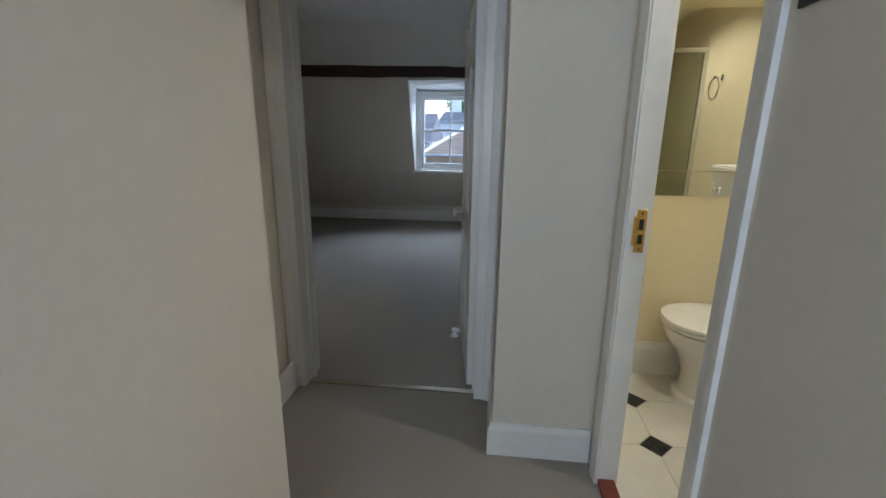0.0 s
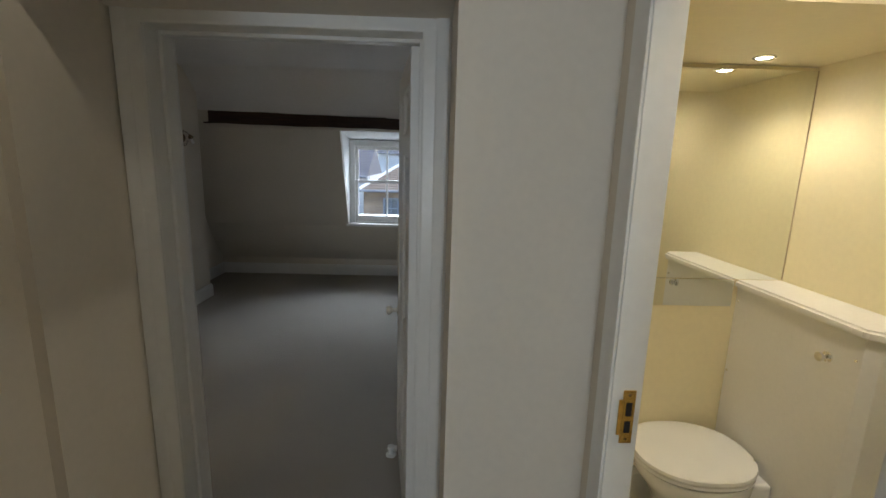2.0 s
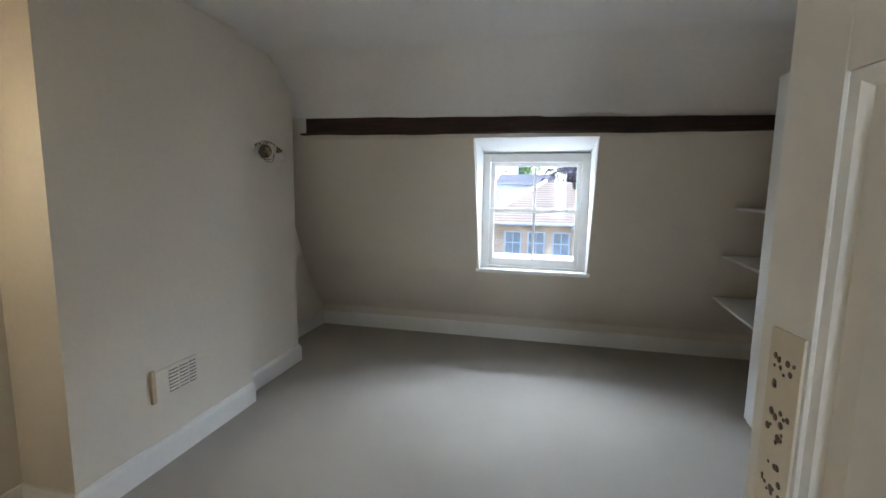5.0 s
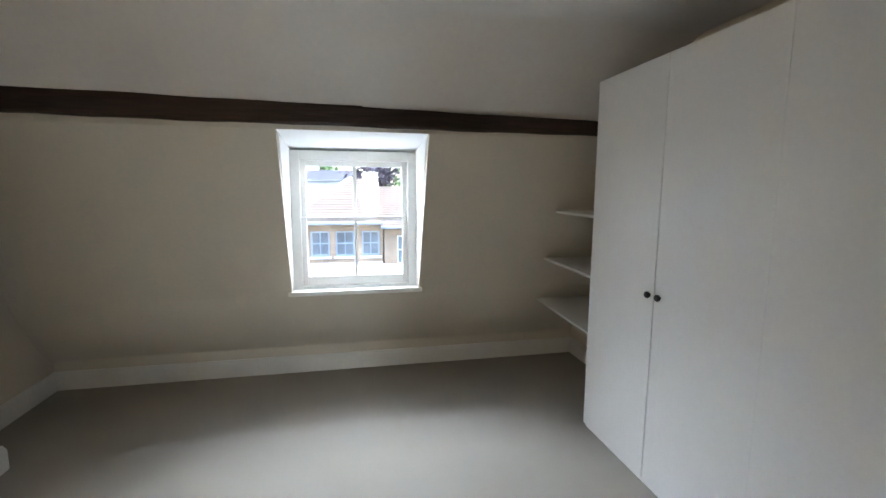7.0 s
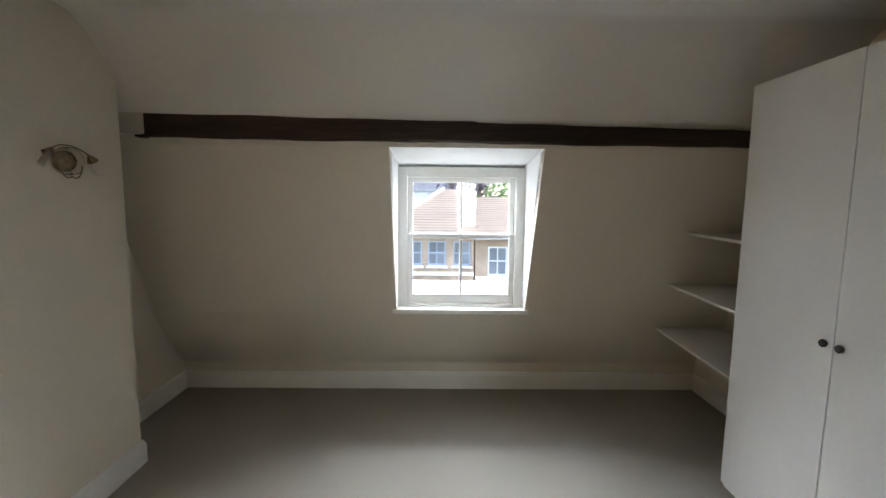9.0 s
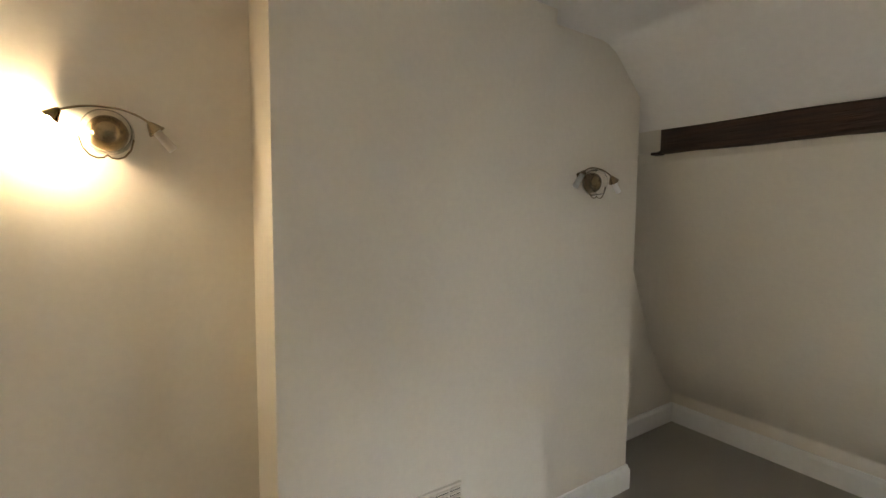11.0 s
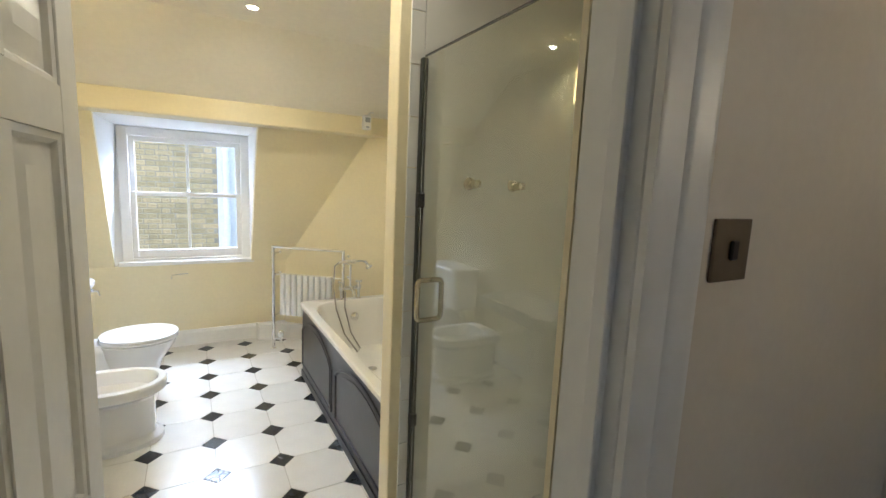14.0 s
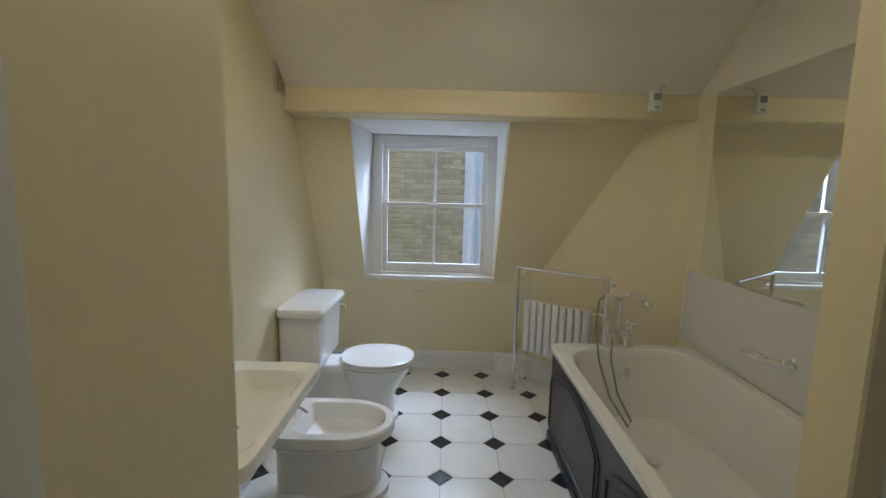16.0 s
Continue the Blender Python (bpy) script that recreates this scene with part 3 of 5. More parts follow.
def panelled_door(name, label, width, height, pose_m, knob_side):
    """A six-panel door, hinged at its local origin, leaf along +x, faces at +y and -y."""
    d = thing(name, label, "door")
    t = 0.038
    b = bmesh.new()
    st, mu = 0.105, 0.09
    rails = [(0, 0.21), (0.74, 0.90), (1.66, 1.75), (height - 0.11, height)]
    rbox(b, 0, st, -t / 2, t / 2, 0, height, 0.003, 1)
    rbox(b, width - st, width, -t / 2, t / 2, 0, height, 0.003, 1)
    for z0, z1 in rails:
        box(b, st, width - st, -t / 2 + 0.0005, t / 2 - 0.0005, z0 + 0.001, z1 - 0.001)
    cx = width / 2
    for (_, z0), (z1, _) in zip(rails, rails[1:]):
        box(b, cx - mu / 2, cx + mu / 2, -t / 2 + 0.0005, t / 2 - 0.0005, z0, z1)
    part("frame", b, GLOSS, d)
    for (_, z0), (z1, _) in zip(rails, rails[1:]):
        for x0, x1 in ((st, cx - mu / 2), (cx + mu / 2, width - st)):
            b = bmesh.new()
            for s in (-1, 1):
                f = s * (t / 2 - 0.004)
                steps = [(0, f), (0.012, f - s * 0.003), (0.020, f - s * 0.013), (0.030, f - s * 0.013), (0.062, f - s * 0.004)]
                rows = [[(x0 + o, y, z0 + o), (x1 - o, y, z0 + o), (x1 - o, y, z1 - o), (x0 + o, y, z1 - o)] for o, y in steps]
                loft(b, rows, closed=False)
                b.faces.new([b.verts.new(p) for p in rows[-1]])
            part("panel", b, GLOSS, d, smooth=True)
    for s in (-1, 1):
        b = lathe(bmesh.new(), [(0.026, 0), (0.026, 0.004), (0.012, 0.008), (0.010, 0.030), (0.018, 0.036), (0.027, 0.046), (0.027, 0.058), (0.018, 0.066), (0.0, 0.068)],
                  (width - 0.055, s * t / 2, 0.815), (0, s, 0), 20)
        part("door_knob", b, PORCELAIN if knob_side == "porcelain" else CERAMIC, d, "cream porcelain knob")
    d.matrix_world = pose_m
    return d, t, width


ENTRY, _, _ = panelled_door("door_1", "white gloss six-panel door standing open into the bedroom", 0.80, 2.03, pose(0.80, 2.575, 0.012, 0, 0, 97.0), "porcelain")
# printed finger plate over the knob
plate = part("finger_plate", rbox(bmesh.new(), 0.702, 0.768, 0.019, 0.024, 0.92, 1.34, 0.002, 2), PORCELAIN, ENTRY, "cream porcelain finger plate with brown flowers")
rnd = random.Random(4)
for k in range(5):
    b = bmesh.new()
    cz = 0.98 + 0.075 * k
    for j in range(13):
        px, pz, r = 0.735 + rnd.uniform(-0.02, 0.02), cz + rnd.uniform(-0.024, 0.024), rnd.uniform(0.0025, 0.006)
        lathe(b, [(r, 0), (r * 0.8, 0.0006), (0, 0.0008)], (px, 0.024, pz), (0, 1, 0), 8)
    part("flower_motif", b, FLOWER, plate, "brown printed flower")
BATHDOOR, _, _ = panelled_door("door_2", "white gloss six-panel door standing open into the bathroom", 0.76, 2.02, pose(-0.365, 2.52, 0.012, 0, 0, 266.0), "porcelain")
b = tube(bmesh.new(), [(0.60, 0.021, 1.93), (0.60, 0.05, 1.915), (0.60, 0.075, 1.925), (0.60, 0.082, 1.95)], 0.006, 8)
lathe(b, [(0.012, 0), (0.012, 0.004), (0.004, 0.008)], (0.60, 0.019, 1.93), (0, 1, 0), 14)
part("robe_hook", b, NICKEL, BATHDOOR, "brass robe hook")


# ---- sash windows ----
def sash_window(name, label, x0, x1, y, s, z0, z1, sill):
    """A two-over-two sliding sash; s is the way out of the room along y."""
    w = thing(name, label, "window", at=((x0 + x1) / 2, y, z0))
    w["kind"] = "structure"
    put("window_frame", frame_xz(bmesh.new(), x0, x1, *sorted((y, y + s * 0.11)), z0, z1, 0.075, 0.03, 0.075), GLOSS, w)
    put("window_sill", rbox(bmesh.new(), x0 - 0.03, x1 + 0.03, *sorted((y - s * sill, y + s * 0.02)), z0 - 0.03, z0 + 0.006, 0.006, 2), GLOSS, w)
    xi0, xi1 = x0 + 0.075, x1 - 0.075
    zm = (z0 + z1) / 2 + 0.015
    cx = (xi0 + xi1) / 2
    for low, za, zb, ya in ((True, z0 + 0.03, zm + 0.02, y + s * 0.022), (False, zm - 0.02, z1 - 0.075, y + s * 0.062)):
        yy = sorted((ya, ya + s * 0.036))
        sash = put("lower_sash" if low else "upper_sash", frame_xz(bmesh.new(), xi0, xi1, *yy, za, zb, 0.042, 0.075 if low else 0.036, 0.036 if low else 0.042), GLOSS, w)
        b0 = za + (0.075 if low else 0.036)
        t0 = zb - (0.036 if low else 0.042)
        put("glazing_bar", rbox(bmesh.new(), cx - 0.011, cx + 0.011, *yy, b0, t0, 0.002, 1), GLOSS, sash)
        for a, c in ((xi0 + 0.042, cx - 0.011), (cx + 0.011, xi1 - 0.042)):
            g = put("pane", box(bmesh.new(), a - 0.004, c + 0.004, ya + s * 0.015, ya + s * 0.019, b0 - 0.004, t0 + 0.004), GLASS, sash, smooth=False)
            g.visible_shadow = False
    put("sash_catch", rbox(bmesh.new(), cx - 0.02, cx + 0.02, *sorted((y + s * 0.02, y + s * 0.05)), zm + 0.02, zm + 0.035, 0.004, 1), CHROME, w)
    return w


sash_window("window_1", "white two-over-two sliding sash in the bedroom dormer", FX0, FX1, 6.955, 1, 0.80, 1.905, 0.10)
sash_window("window_2", "white two-over-two sliding sash in the bathroom dormer", BX0, -0.10, -1.675, -1, 0.83, 2.0, 0.05)
# unseen window, added in that opening in front of the fill lamp
w3 = thing("unseen_window", "unseen white window added round the hall fill lamp", "window", at=(0.905, -1.7, 0.9))
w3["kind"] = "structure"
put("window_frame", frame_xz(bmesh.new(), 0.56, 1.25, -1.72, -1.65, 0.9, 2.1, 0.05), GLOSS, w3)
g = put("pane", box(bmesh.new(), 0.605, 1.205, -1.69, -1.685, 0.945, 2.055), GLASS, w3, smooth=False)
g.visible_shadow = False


# ---- bedroom things ----
def wardrobe():
    w = thing("wardrobe", "plain white laminate fitted wardrobe with four doors and black knobs", "wardrobe", at=(1.76, 4.67, 0))
    ys = [3.26, 3.965, 4.67, 5.295, 5.922]
    put("body", rbox(bmesh.new(), 1.772, 2.345, 3.26, 5.922, 0.0, 2.278, 0.002, 1), LAMINATE, w)
    for i, (a, c) in enumerate(zip(ys, ys[1:])):
        leaf = prism(bmesh.new(), [(a + 0.009, 0.028), (c - 0.002, 0.028), (c - 0.002, 2.276), (a + 0.002, 2.276), (a + 0.0025, 1.15)], "x", 1.750, 1.769) if i == 3 else None
        d = put("door", leaf or rbox(bmesh.new(), 1.750, 1.769, a + (0.0004 if i == 2 else 0.002), c - (0.0004 if i == 1 else 0.002), 0.028, 2.276, 0.0015, 2), LAMINATE, w)
        ky = c - 0.043 if i % 2 == 0 else a + 0.036
        put("knob", lathe(bmesh.new(), [(0.010, 0), (0.010, 0.006), (0.017, 0.010), (0.018, 0.020), (0.013, 0.026), (0, 0.027)], (1.751, ky, 1.06), (-1, 0, 0), 18), BLACK, d, "round black knob")
    put("plinth", rbox(bmesh.new(), 1.764, 1.7715, 3.27, 5.915, 0.0, 0.026, 0.001, 1), LAMINATE, w)


wardrobe()
for z, tip in ((1.445, 1.82), (1.042, 1.81), (0.65, 1.83)):
    yb = front_y(z) + 0.012
    b = prism(bmesh.new(), [(1.765, 5.925), (2.348, 5.925), (2.348, yb), (tip, yb)], "z", z - 0.018, z)
    bmesh.ops.bevel(b, geom=[e for e in b.edges], offset=0.002, segments=1, affect="EDGES")
    part("wall_shelf", b, SHELF, None, "white painted shelf board between wardrobe and sloping wall", category="shelf", group="shelves beside the wardrobe")


def wall_light(at, lit, label):
    """A two-armed bracket with small cone caps; it hangs on a wall that faces +x."""
    x, y, z = at
    w = thing("wall_light", label, "wall light", "wall lights", at=at)
    put("backplate", lathe(bmesh.new(), [(0.050, 0), (0.055, 0.008), (0.054, 0.022), (0.047, 0.040), (0.034, 0.053), (0.017, 0.061), (0, 0.063)], (x, y, z), (1, 0, 0), 28), ANTIQUE, w, "domed brass back plate")
    put("glass_collar", lathe(bmesh.new(), [(0.060, 0.004), (0.070, 0.03), (0.064, 0.066), (0.062, 0.066), (0.066, 0.03), (0.057, 0.006)], (x, y, z), (1, 0, 0), 28), BULBGLASS, w, "clear glass collar")
    put("lower_scroll", tube(bmesh.new(), [(x + 0.05, y + s, z - h) for s, h in ((-0.068, 0.02), (-0.060, 0.052), (-0.044, 0.074), (-0.026, 0.082), (-0.010, 0.080), (0, 0.072), (0.010, 0.080), (0.026, 0.082), (0.044, 0.074), (0.060, 0.052), (0.068, 0.02))], 0.0028, 8), ANTIQUE, w)
    for s in (-1, 1):
        dz = 0.040 if s < 0 else 0.025
        pts = [(x + 0.030 + 0.025 * u, y + s * 0.124 * u, z + 0.076 - (0.076 - dz) * u ** 2.2) for u in (0, 0.15, 0.3, 0.45, 0.6, 0.75, 0.88, 1)]
        arm = put("arm", tube(bmesh.new(), pts, 0.0035, 8), ANTIQUE, w)
        ax = Vector((0, s * 0.62, -0.78)).normalized()
        o = Vector((x + 0.055, y + s * 0.118, z + dz)) - ax * 0.012
        put("cap", lathe(bmesh.new(), [(0.004, -0.006), (0.010, 0), (0.027, 0.032), (0.025, 0.032), (0.006, 0.006)], o, ax, 16), ANTIQUE, arm, "small brass cone cap")
        on = lit and s < 0
        put("bulb", lathe(bmesh.new(), [(0.005, 0.0), (0.006, 0.03), (0.0055, 0.062), (0, 0.066)], o + ax * 0.02, ax, 12), GLOW if on else BULBGLASS, arm, "lit halogen capsule" if on else "unlit halogen capsule")
        if not on:
            put("glass_tube", lathe(bmesh.new(), [(0.013, 0.02), (0.015, 0.10), (0.0135, 0.10), (0.0115, 0.02)], o, ax, 16), FROSTED, arm, "frosted glass tube")
        if on:
            lamp("wall_light_bulb", "POINT", Matrix.Translation(o + ax * 0.085 + Vector((0.02, 0, 0))), WALLLAMP, (1.0, 0.72, 0.40), 0.012)


wall_light((-1.97, 3.655, 1.893), True, "brass two-arm wall light, one bulb lit, on the bedroom wall")
wall_light((-1.765, 5.70, 1.825), False, "unlit brass two-arm wall light beside the dark beam")


def switch_plate(name, label, mat, m, rocker=True):
    s = thing(name, label, "light switch", "light switches")
    part("plate", rbox(bmesh.new(), -0.044, 0.044, 0, 0.006, -0.044, 0.044, 0.002, 2), mat, s)
    part("rocker", rbox(bmesh.new(), -0.008, 0.008, 0.006, 0.011, -0.014, 0.014, 0.002, 1), GREYPLATE if mat is PLATE else NICKEL, s, "toggle")
    s.matrix_world = m
    return s


switch_plate("light_switch", "bronze light switch plate beside the bathroom doorway", PLATE, pose(-1.295, 2.65, 1.533, 0, 0, 0))
switch_plate("light_switch", "dark metal light switch plate on the corridor wall", GREYPLATE, pose(1.33, 1.176, 1.562, 0, 0, 90))
switch_plate("light_switch", "pale light switch plate on the lobby wall", VENT, pose(-0.20, 1.97, 1.482, 0, 0, -90))

v = thing("wall_vent", "cream plastic air vent with slots low on the chimney breast", "air vent", at=(-1.655, 4.66, 0.46))
put("plate", rbox(bmesh.new(), -1.655, -1.640, 4.515, 4.805, 0.385, 0.545, 0.003, 2), PAINT, v)
put("edge_strip", rbox(bmesh.new(), -1.655, -1.636, 4.488, 4.514, 0.375, 0.560, 0.003, 1), TAN, v, "tan edge of the vent")
for i in range(7):
    z = 0.405 + 0.020 * i
    b = bmesh.new()
    for y0, y1 in ((4.60, 4.665), (4.675, 4.735), (4.745, 4.795)):
        prism(b, [(-1.6405, z), (-1.632, z + 0.003), (-1.634, z + 0.009), (-1.6405, z + 0.010)], "y", y0, y1)
    put("louvre", b, PAINT, v, smooth=False)
    b = bmesh.new()
    for y0, y1 in ((4.60, 4.665), (4.675, 4.735), (4.745, 4.795)):
        box(b, -1.6402, -1.6392, y0, y1, z - 0.006, z - 0.0005)
    put("slot", b, SEAL, v, smooth=False)

s = thing("door_stop", "small white door stop on the carpet by the open door", "door stop", at=(0.665, 3.19, 0))
put("body", lathe(bmesh.new(), [(0.030, 0), (0.030, 0.006), (0.016, 0.012), (0.014, 0.035), (0.020, 0.040), (0.020, 0.055), (0, 0.057)], (0.665, 3.19, 0), (0, 0, 1), 20), CERAMIC, s)
put("buffer", rbox(bmesh.new(), 0.680, 0.698, 3.175, 3.205, 0.030, 0.052, 0.004, 2), SHELF, s)
# scuffed damp patches above the skirting
b = bmesh.new()
rnd = random.Random(9)
for cx, n in ((-1.45, 9), (-1.15, 7), (-0.9, 4)):
    for j in range(n):
        x, z = cx + rnd.uniform(-0.14, 0.14), 0.335 + rnd.uniform(-0.012, 0.012)
        lathe(b, [(rnd.uniform(0.006, 0.018), 0), (0.004, 0.001)], (x, 7.18 - (z - 0.335) * 0.7, z), (0, -0.75, -0.5), 7)
part("plaster_crumbs", b, VENT, None, "flaking plaster patches low on the sloping wall", kind="stuff")


# ---- shower room beside the corridor ----
def close_toilet(cx_back, y, base, tip, parent, facing=-1, mat=CERAMIC, seat_mat=CERAMIC, back=0.0, rim=0.40):
    """Bowl, seat and lid; its nose points along -x from the back line."""
    L = abs(cx_back - tip)
    c = (cx_back + tip) / 2
    rings = []
    for z, k, w, sh in ((0.0, 0.78, 0.165, 0.045), (0.025, 0.78, 0.165, 0.045), (0.04, 0.71, 0.145, 0.055), (0.14, 0.69, 0.145, 0.055), (0.23, 0.75, 0.165, 0.04), (0.30, 0.86, 0.192, 0.02), (0.35, 0.94, 0.206, 0.005), (rim - 0.01, 0.97, 0.212, 0.0)):
        rings.append(oval(c + sh, y, L / 2 * k, w, z, 36, 2.3))
    for k, w, z in ((0.80, 0.14, rim - 0.012), (0.62, 0.11, rim - 0.10), (0.25, 0.05, rim - 0.16)):
        rings.append(oval(c - 0.02, y, L / 2 * k, w, z, 36, 2.2))
    bowl = put("bowl", loft(bmesh.new(), rings), mat, parent)
    put("seat", loft(bmesh.new(), [oval(c - 0.005, y, L / 2 * k, w, z, 40, 2.25) for k, w, z in ((0.94, 0.206, rim - 0.008), (0.99, 0.216, rim), (0.99, 0.216, rim + 0.012), (0.96, 0.210, rim + 0.018))]), seat_mat, parent, "white seat")
    put("lid", loft(bmesh.new(), [oval(c - 0.005, y, L / 2 * k, w, z, 40, 2.25) for k, w, z in ((0.95, 0.208, rim + 0.020), (1.0, 0.219, rim + 0.024), (0.99, 0.217, rim + 0.036), (0.90, 0.198, rim + 0.043), (0.40, 0.08, rim + 0.046))]), seat_mat, parent, "closed white lid")
    for s in (-1, 1):
        put("hinge", lathe(bmesh.new(), [(0.012, 0), (0.012, 0.04), (0.006, 0.045)], (cx_back - 0.02, y + s * 0.075, rim - 0.005), (0, 0, 1), 12), CHROME, parent)
    return bowl


t1 = thing("toilet", "white back-to-wall toilet with its lid closed", "toilet", "toilets", at=(2.02, 2.64, 0))
close_toilet(2.275, 2.635, 0, 1.775, t1, rim=0.41)
put("back_boss", rbox(bmesh.new(), 2.14, 2.278, 2.47, 2.80, 0.0, 0.395, 0.02, 3), CERAMIC, t1)
def rounded_board(pts, z0, z1):
    b = prism(bmesh.new(), pts, "z", z0, z1)
    bmesh.ops.bevel(b, geom=b.edges[:], offset=0.010, segments=3, affect="EDGES")
    return b


c = thing("cistern_boxing", "white panelled boxing that hides the cistern", "boxing", at=(2.36, 2.5, 0))
put("front_panel", prism(bmesh.new(), [(2.28, 2.858), (2.28, 2.24), (2.31, 2.21), (2.478, 2.21), (2.478, 2.858)], "z", 0.0, 1.120), LAMINATE, c)
put("top", rounded_board([(2.26, 2.859), (2.26, 2.23), (2.30, 2.19), (2.479, 2.19), (2.479, 2.859)], 1.121, 1.160), SHELF, c, "white rounded top board")
put("flush_knob", lathe(bmesh.new(), [(0.020, 0), (0.020, 0.004), (0.008, 0.008), (0.008, 0.022), (0.016, 0.028), (0.016, 0.036), (0, 0.038)], (2.28, 2.36, 1.01), (-1, 0, 0), 18), CHROME, c, "chrome flush knob")
for y, z in ((2.84, 1.06), (2.845, 0.72), (2.26, 1.04)):
    put("screw_cap", lathe(bmesh.new(), [(0.006, 0), (0.005, 0.002), (0, 0.003)], (2.28, y, z), (-1, 0, 0), 10), CHROME, c)
m = thing("wall_mirror", "large frameless mirror fixed over the cistern boxing", "mirror", at=(1.97, 2.86, 1.03))
put("glass", rbox(bmesh.new(), 1.41, 2.474, 2.855, 2.861, 1.16, 2.066, 0.001, 1), MIRROR, m)
put("lower_glass", rbox(bmesh.new(), 1.41, 2.258, 2.855, 2.861, 1.03, 1.158, 0.001, 1), MIRROR, m)
put("edge", rbox(bmesh.new(), 2.475, 2.478, 2.853, 2.861, 1.16, 2.066, 0.0008, 1), TAN, m, "polished mirror edge")
k = thing("strike_plate", "brass strike plate let into the door jamb", "strike plate", at=(1.37, 1.945, 1.02))
put("plate", rbox(bmesh.new(), 1.362, 1.394, 1.9415, 1.9448, 0.948, 1.095, 0.0008, 1), BRASS, k)
put("lip", rbox(bmesh.new(), 1.352, 1.366, 1.940, 1.9442, 0.972, 1.070, 0.0015, 2), BRASS, k)
put("latch_hole", rbox(bmesh.new(), 1.371, 1.386, 1.9400, 1.9412, 1.025, 1.062, 0.0005, 1), BLACK, k)
put("bolt_hole", rbox(bmesh.new(), 1.371, 1.386, 1.9400, 1.9412, 0.978, 1.010, 0.0005, 1), BLACK, k)
for z in (0.960, 1.083):
    put("screw", lathe(bmesh.new(), [(0.004, 0), (0.003, 0.0015), (0, 0.002)], (1.378, 1.9415, z), (0, -1, 0), 10), ANTIQUE, k)
r = thing("towel_ring", "chrome towel ring on the shower room wall", "towel ring", at=(2.48, 1.72, 1.72))
put("rose", lathe(bmesh.new(), [(0.022, 0), (0.022, 0.006), (0.009, 0.012), (0.009, 0.05), (0.013, 0.055), (0, 0.062)], (2.48, 1.72, 1.74), (-1, 0, 0), 18), CHROME, r)
put("ring", tube(bmesh.new(), arc((2.43, 1.72, 1.665), 0.075, 0, 350, 30, (0, 1, 0), (0, 0, 1)), 0.004, 8), CHROME, r)
e = thing("shower_enclosure", "chrome framed glass shower enclosure", "shower", at=(2.0, 1.35, 0))
for x0, x1 in ((1.98, 2.01), (2.44, 2.475)):
    put("post", rbox(bmesh.new(), x0, x1, 1.43, 1.46, 0.1, 1.95, 0.004, 1), CHROME, e)
put("post", rbox(bmesh.new(), 1.98, 2.01, 0.75, 0.78, 0.1, 1.95, 0.004, 1), CHROME, e)
put("top_rail", rbox(bmesh.new(), 1.98, 2.475, 1.43, 1.46, 1.952, 1.985, 0.004, 1), CHROME, e)
put("side_rail", rbox(bmesh.new(), 1.98, 2.01, 0.75, 1.428, 1.952, 1.985, 0.004, 1), CHROME, e)
put("glass_panel", box(bmesh.new(), 2.01, 2.44, 1.442, 1.448, 0.12, 1.95), DIMMED, e, smooth=False).visible_shadow = False
put("glass_panel", box(bmesh.new(), 1.992, 1.998, 0.78, 1.43, 0.12, 1.95), DIMMED, e, smooth=False).visible_shadow = False
put("tray", rbox(bmesh.new(), 1.96, 2.478, 0.70, 1.48, 0.0, 0.10, 0.01, 2), ACRYLIC, e)


def downlight(x, y, z, energy, n="downlight", axis=(0, 0, -1), spread=165):
    d = thing(n, "recessed round downlight, lit, in the ceiling", "downlight", "downlights", at=(x, y, z))
    put("bezel", lathe(bmesh.new(), [(0.030, 0.0), (0.042, 0.0), (0.042, 0.004), (0.036, 0.007), (0.030, 0.003)], (x, y, z), axis, 28), CHROME, d)
    put("lens", lathe(bmesh.new(), [(0.029, 0.001), (0.029, 0.003), (0.0, 0.004)], (x, y, z), axis, 24), GLOW_SPOT, d, "glowing lamp lens")
    lamp("downlight_beam", "SPOT", look((x, y, z - 0.008), (x, y + 0.001, 0)), energy, (1.0, 0.86, 0.64), 0.012, angle=spread)
    return d


downlight(2.15, 2.735, 2.085, SPOT1 * 0.8, spread=140)
# unseen second downlight, added to brighten the boxing and lower room
downlight(1.9, 1.75, 2.30, SPOT1 * 1.7, spread=150)
downlight(0.28, 1.75, 2.50, HALL, spread=176)


# ---- bathroom things ----
b = thing("bathtub", "white enamelled bath with a charcoal panelled side", "bathtub", at=(-1.83, 0.35, 0))
X0, X1, Y0, Y1, RIM = RX + 0.008, -1.378, -0.635, 1.352, 0.628
cxb, cyb = (X0 + X1) / 2, (Y0 + Y1) / 2
hx, hy = (X1 - X0) / 2, (Y1 - Y0) / 2
rings = []
for kx, ky, z, sq in ((0.58, 0.72, 0.15, 4), (0.74, 0.84, 0.22, 5), (0.90, 0.945, RIM - 0.05, 8), (0.99, 0.995, RIM - 0.036, 40), (1, 1, RIM - 0.035, 40), (1, 1, RIM - 0.010, 40), (0.985, 0.993, RIM, 30), (0.875, 0.925, RIM, 7), (0.855, 0.915, RIM - 0.010, 6), (0.83, 0.90, RIM - 0.06, 5), (0.77, 0.86, RIM - 0.25, 4.5), (0.70, 0.81, RIM - 0.38, 4), (0.56, 0.72, RIM - 0.42, 3.5), (0.1, 0.15, RIM - 0.43, 2)):
    rings.append(oval(cxb, cyb, hx * kx, hy * ky, z, 72, sq))
put("tub", loft(bmesh.new(), rings), ACRYLIC, b)
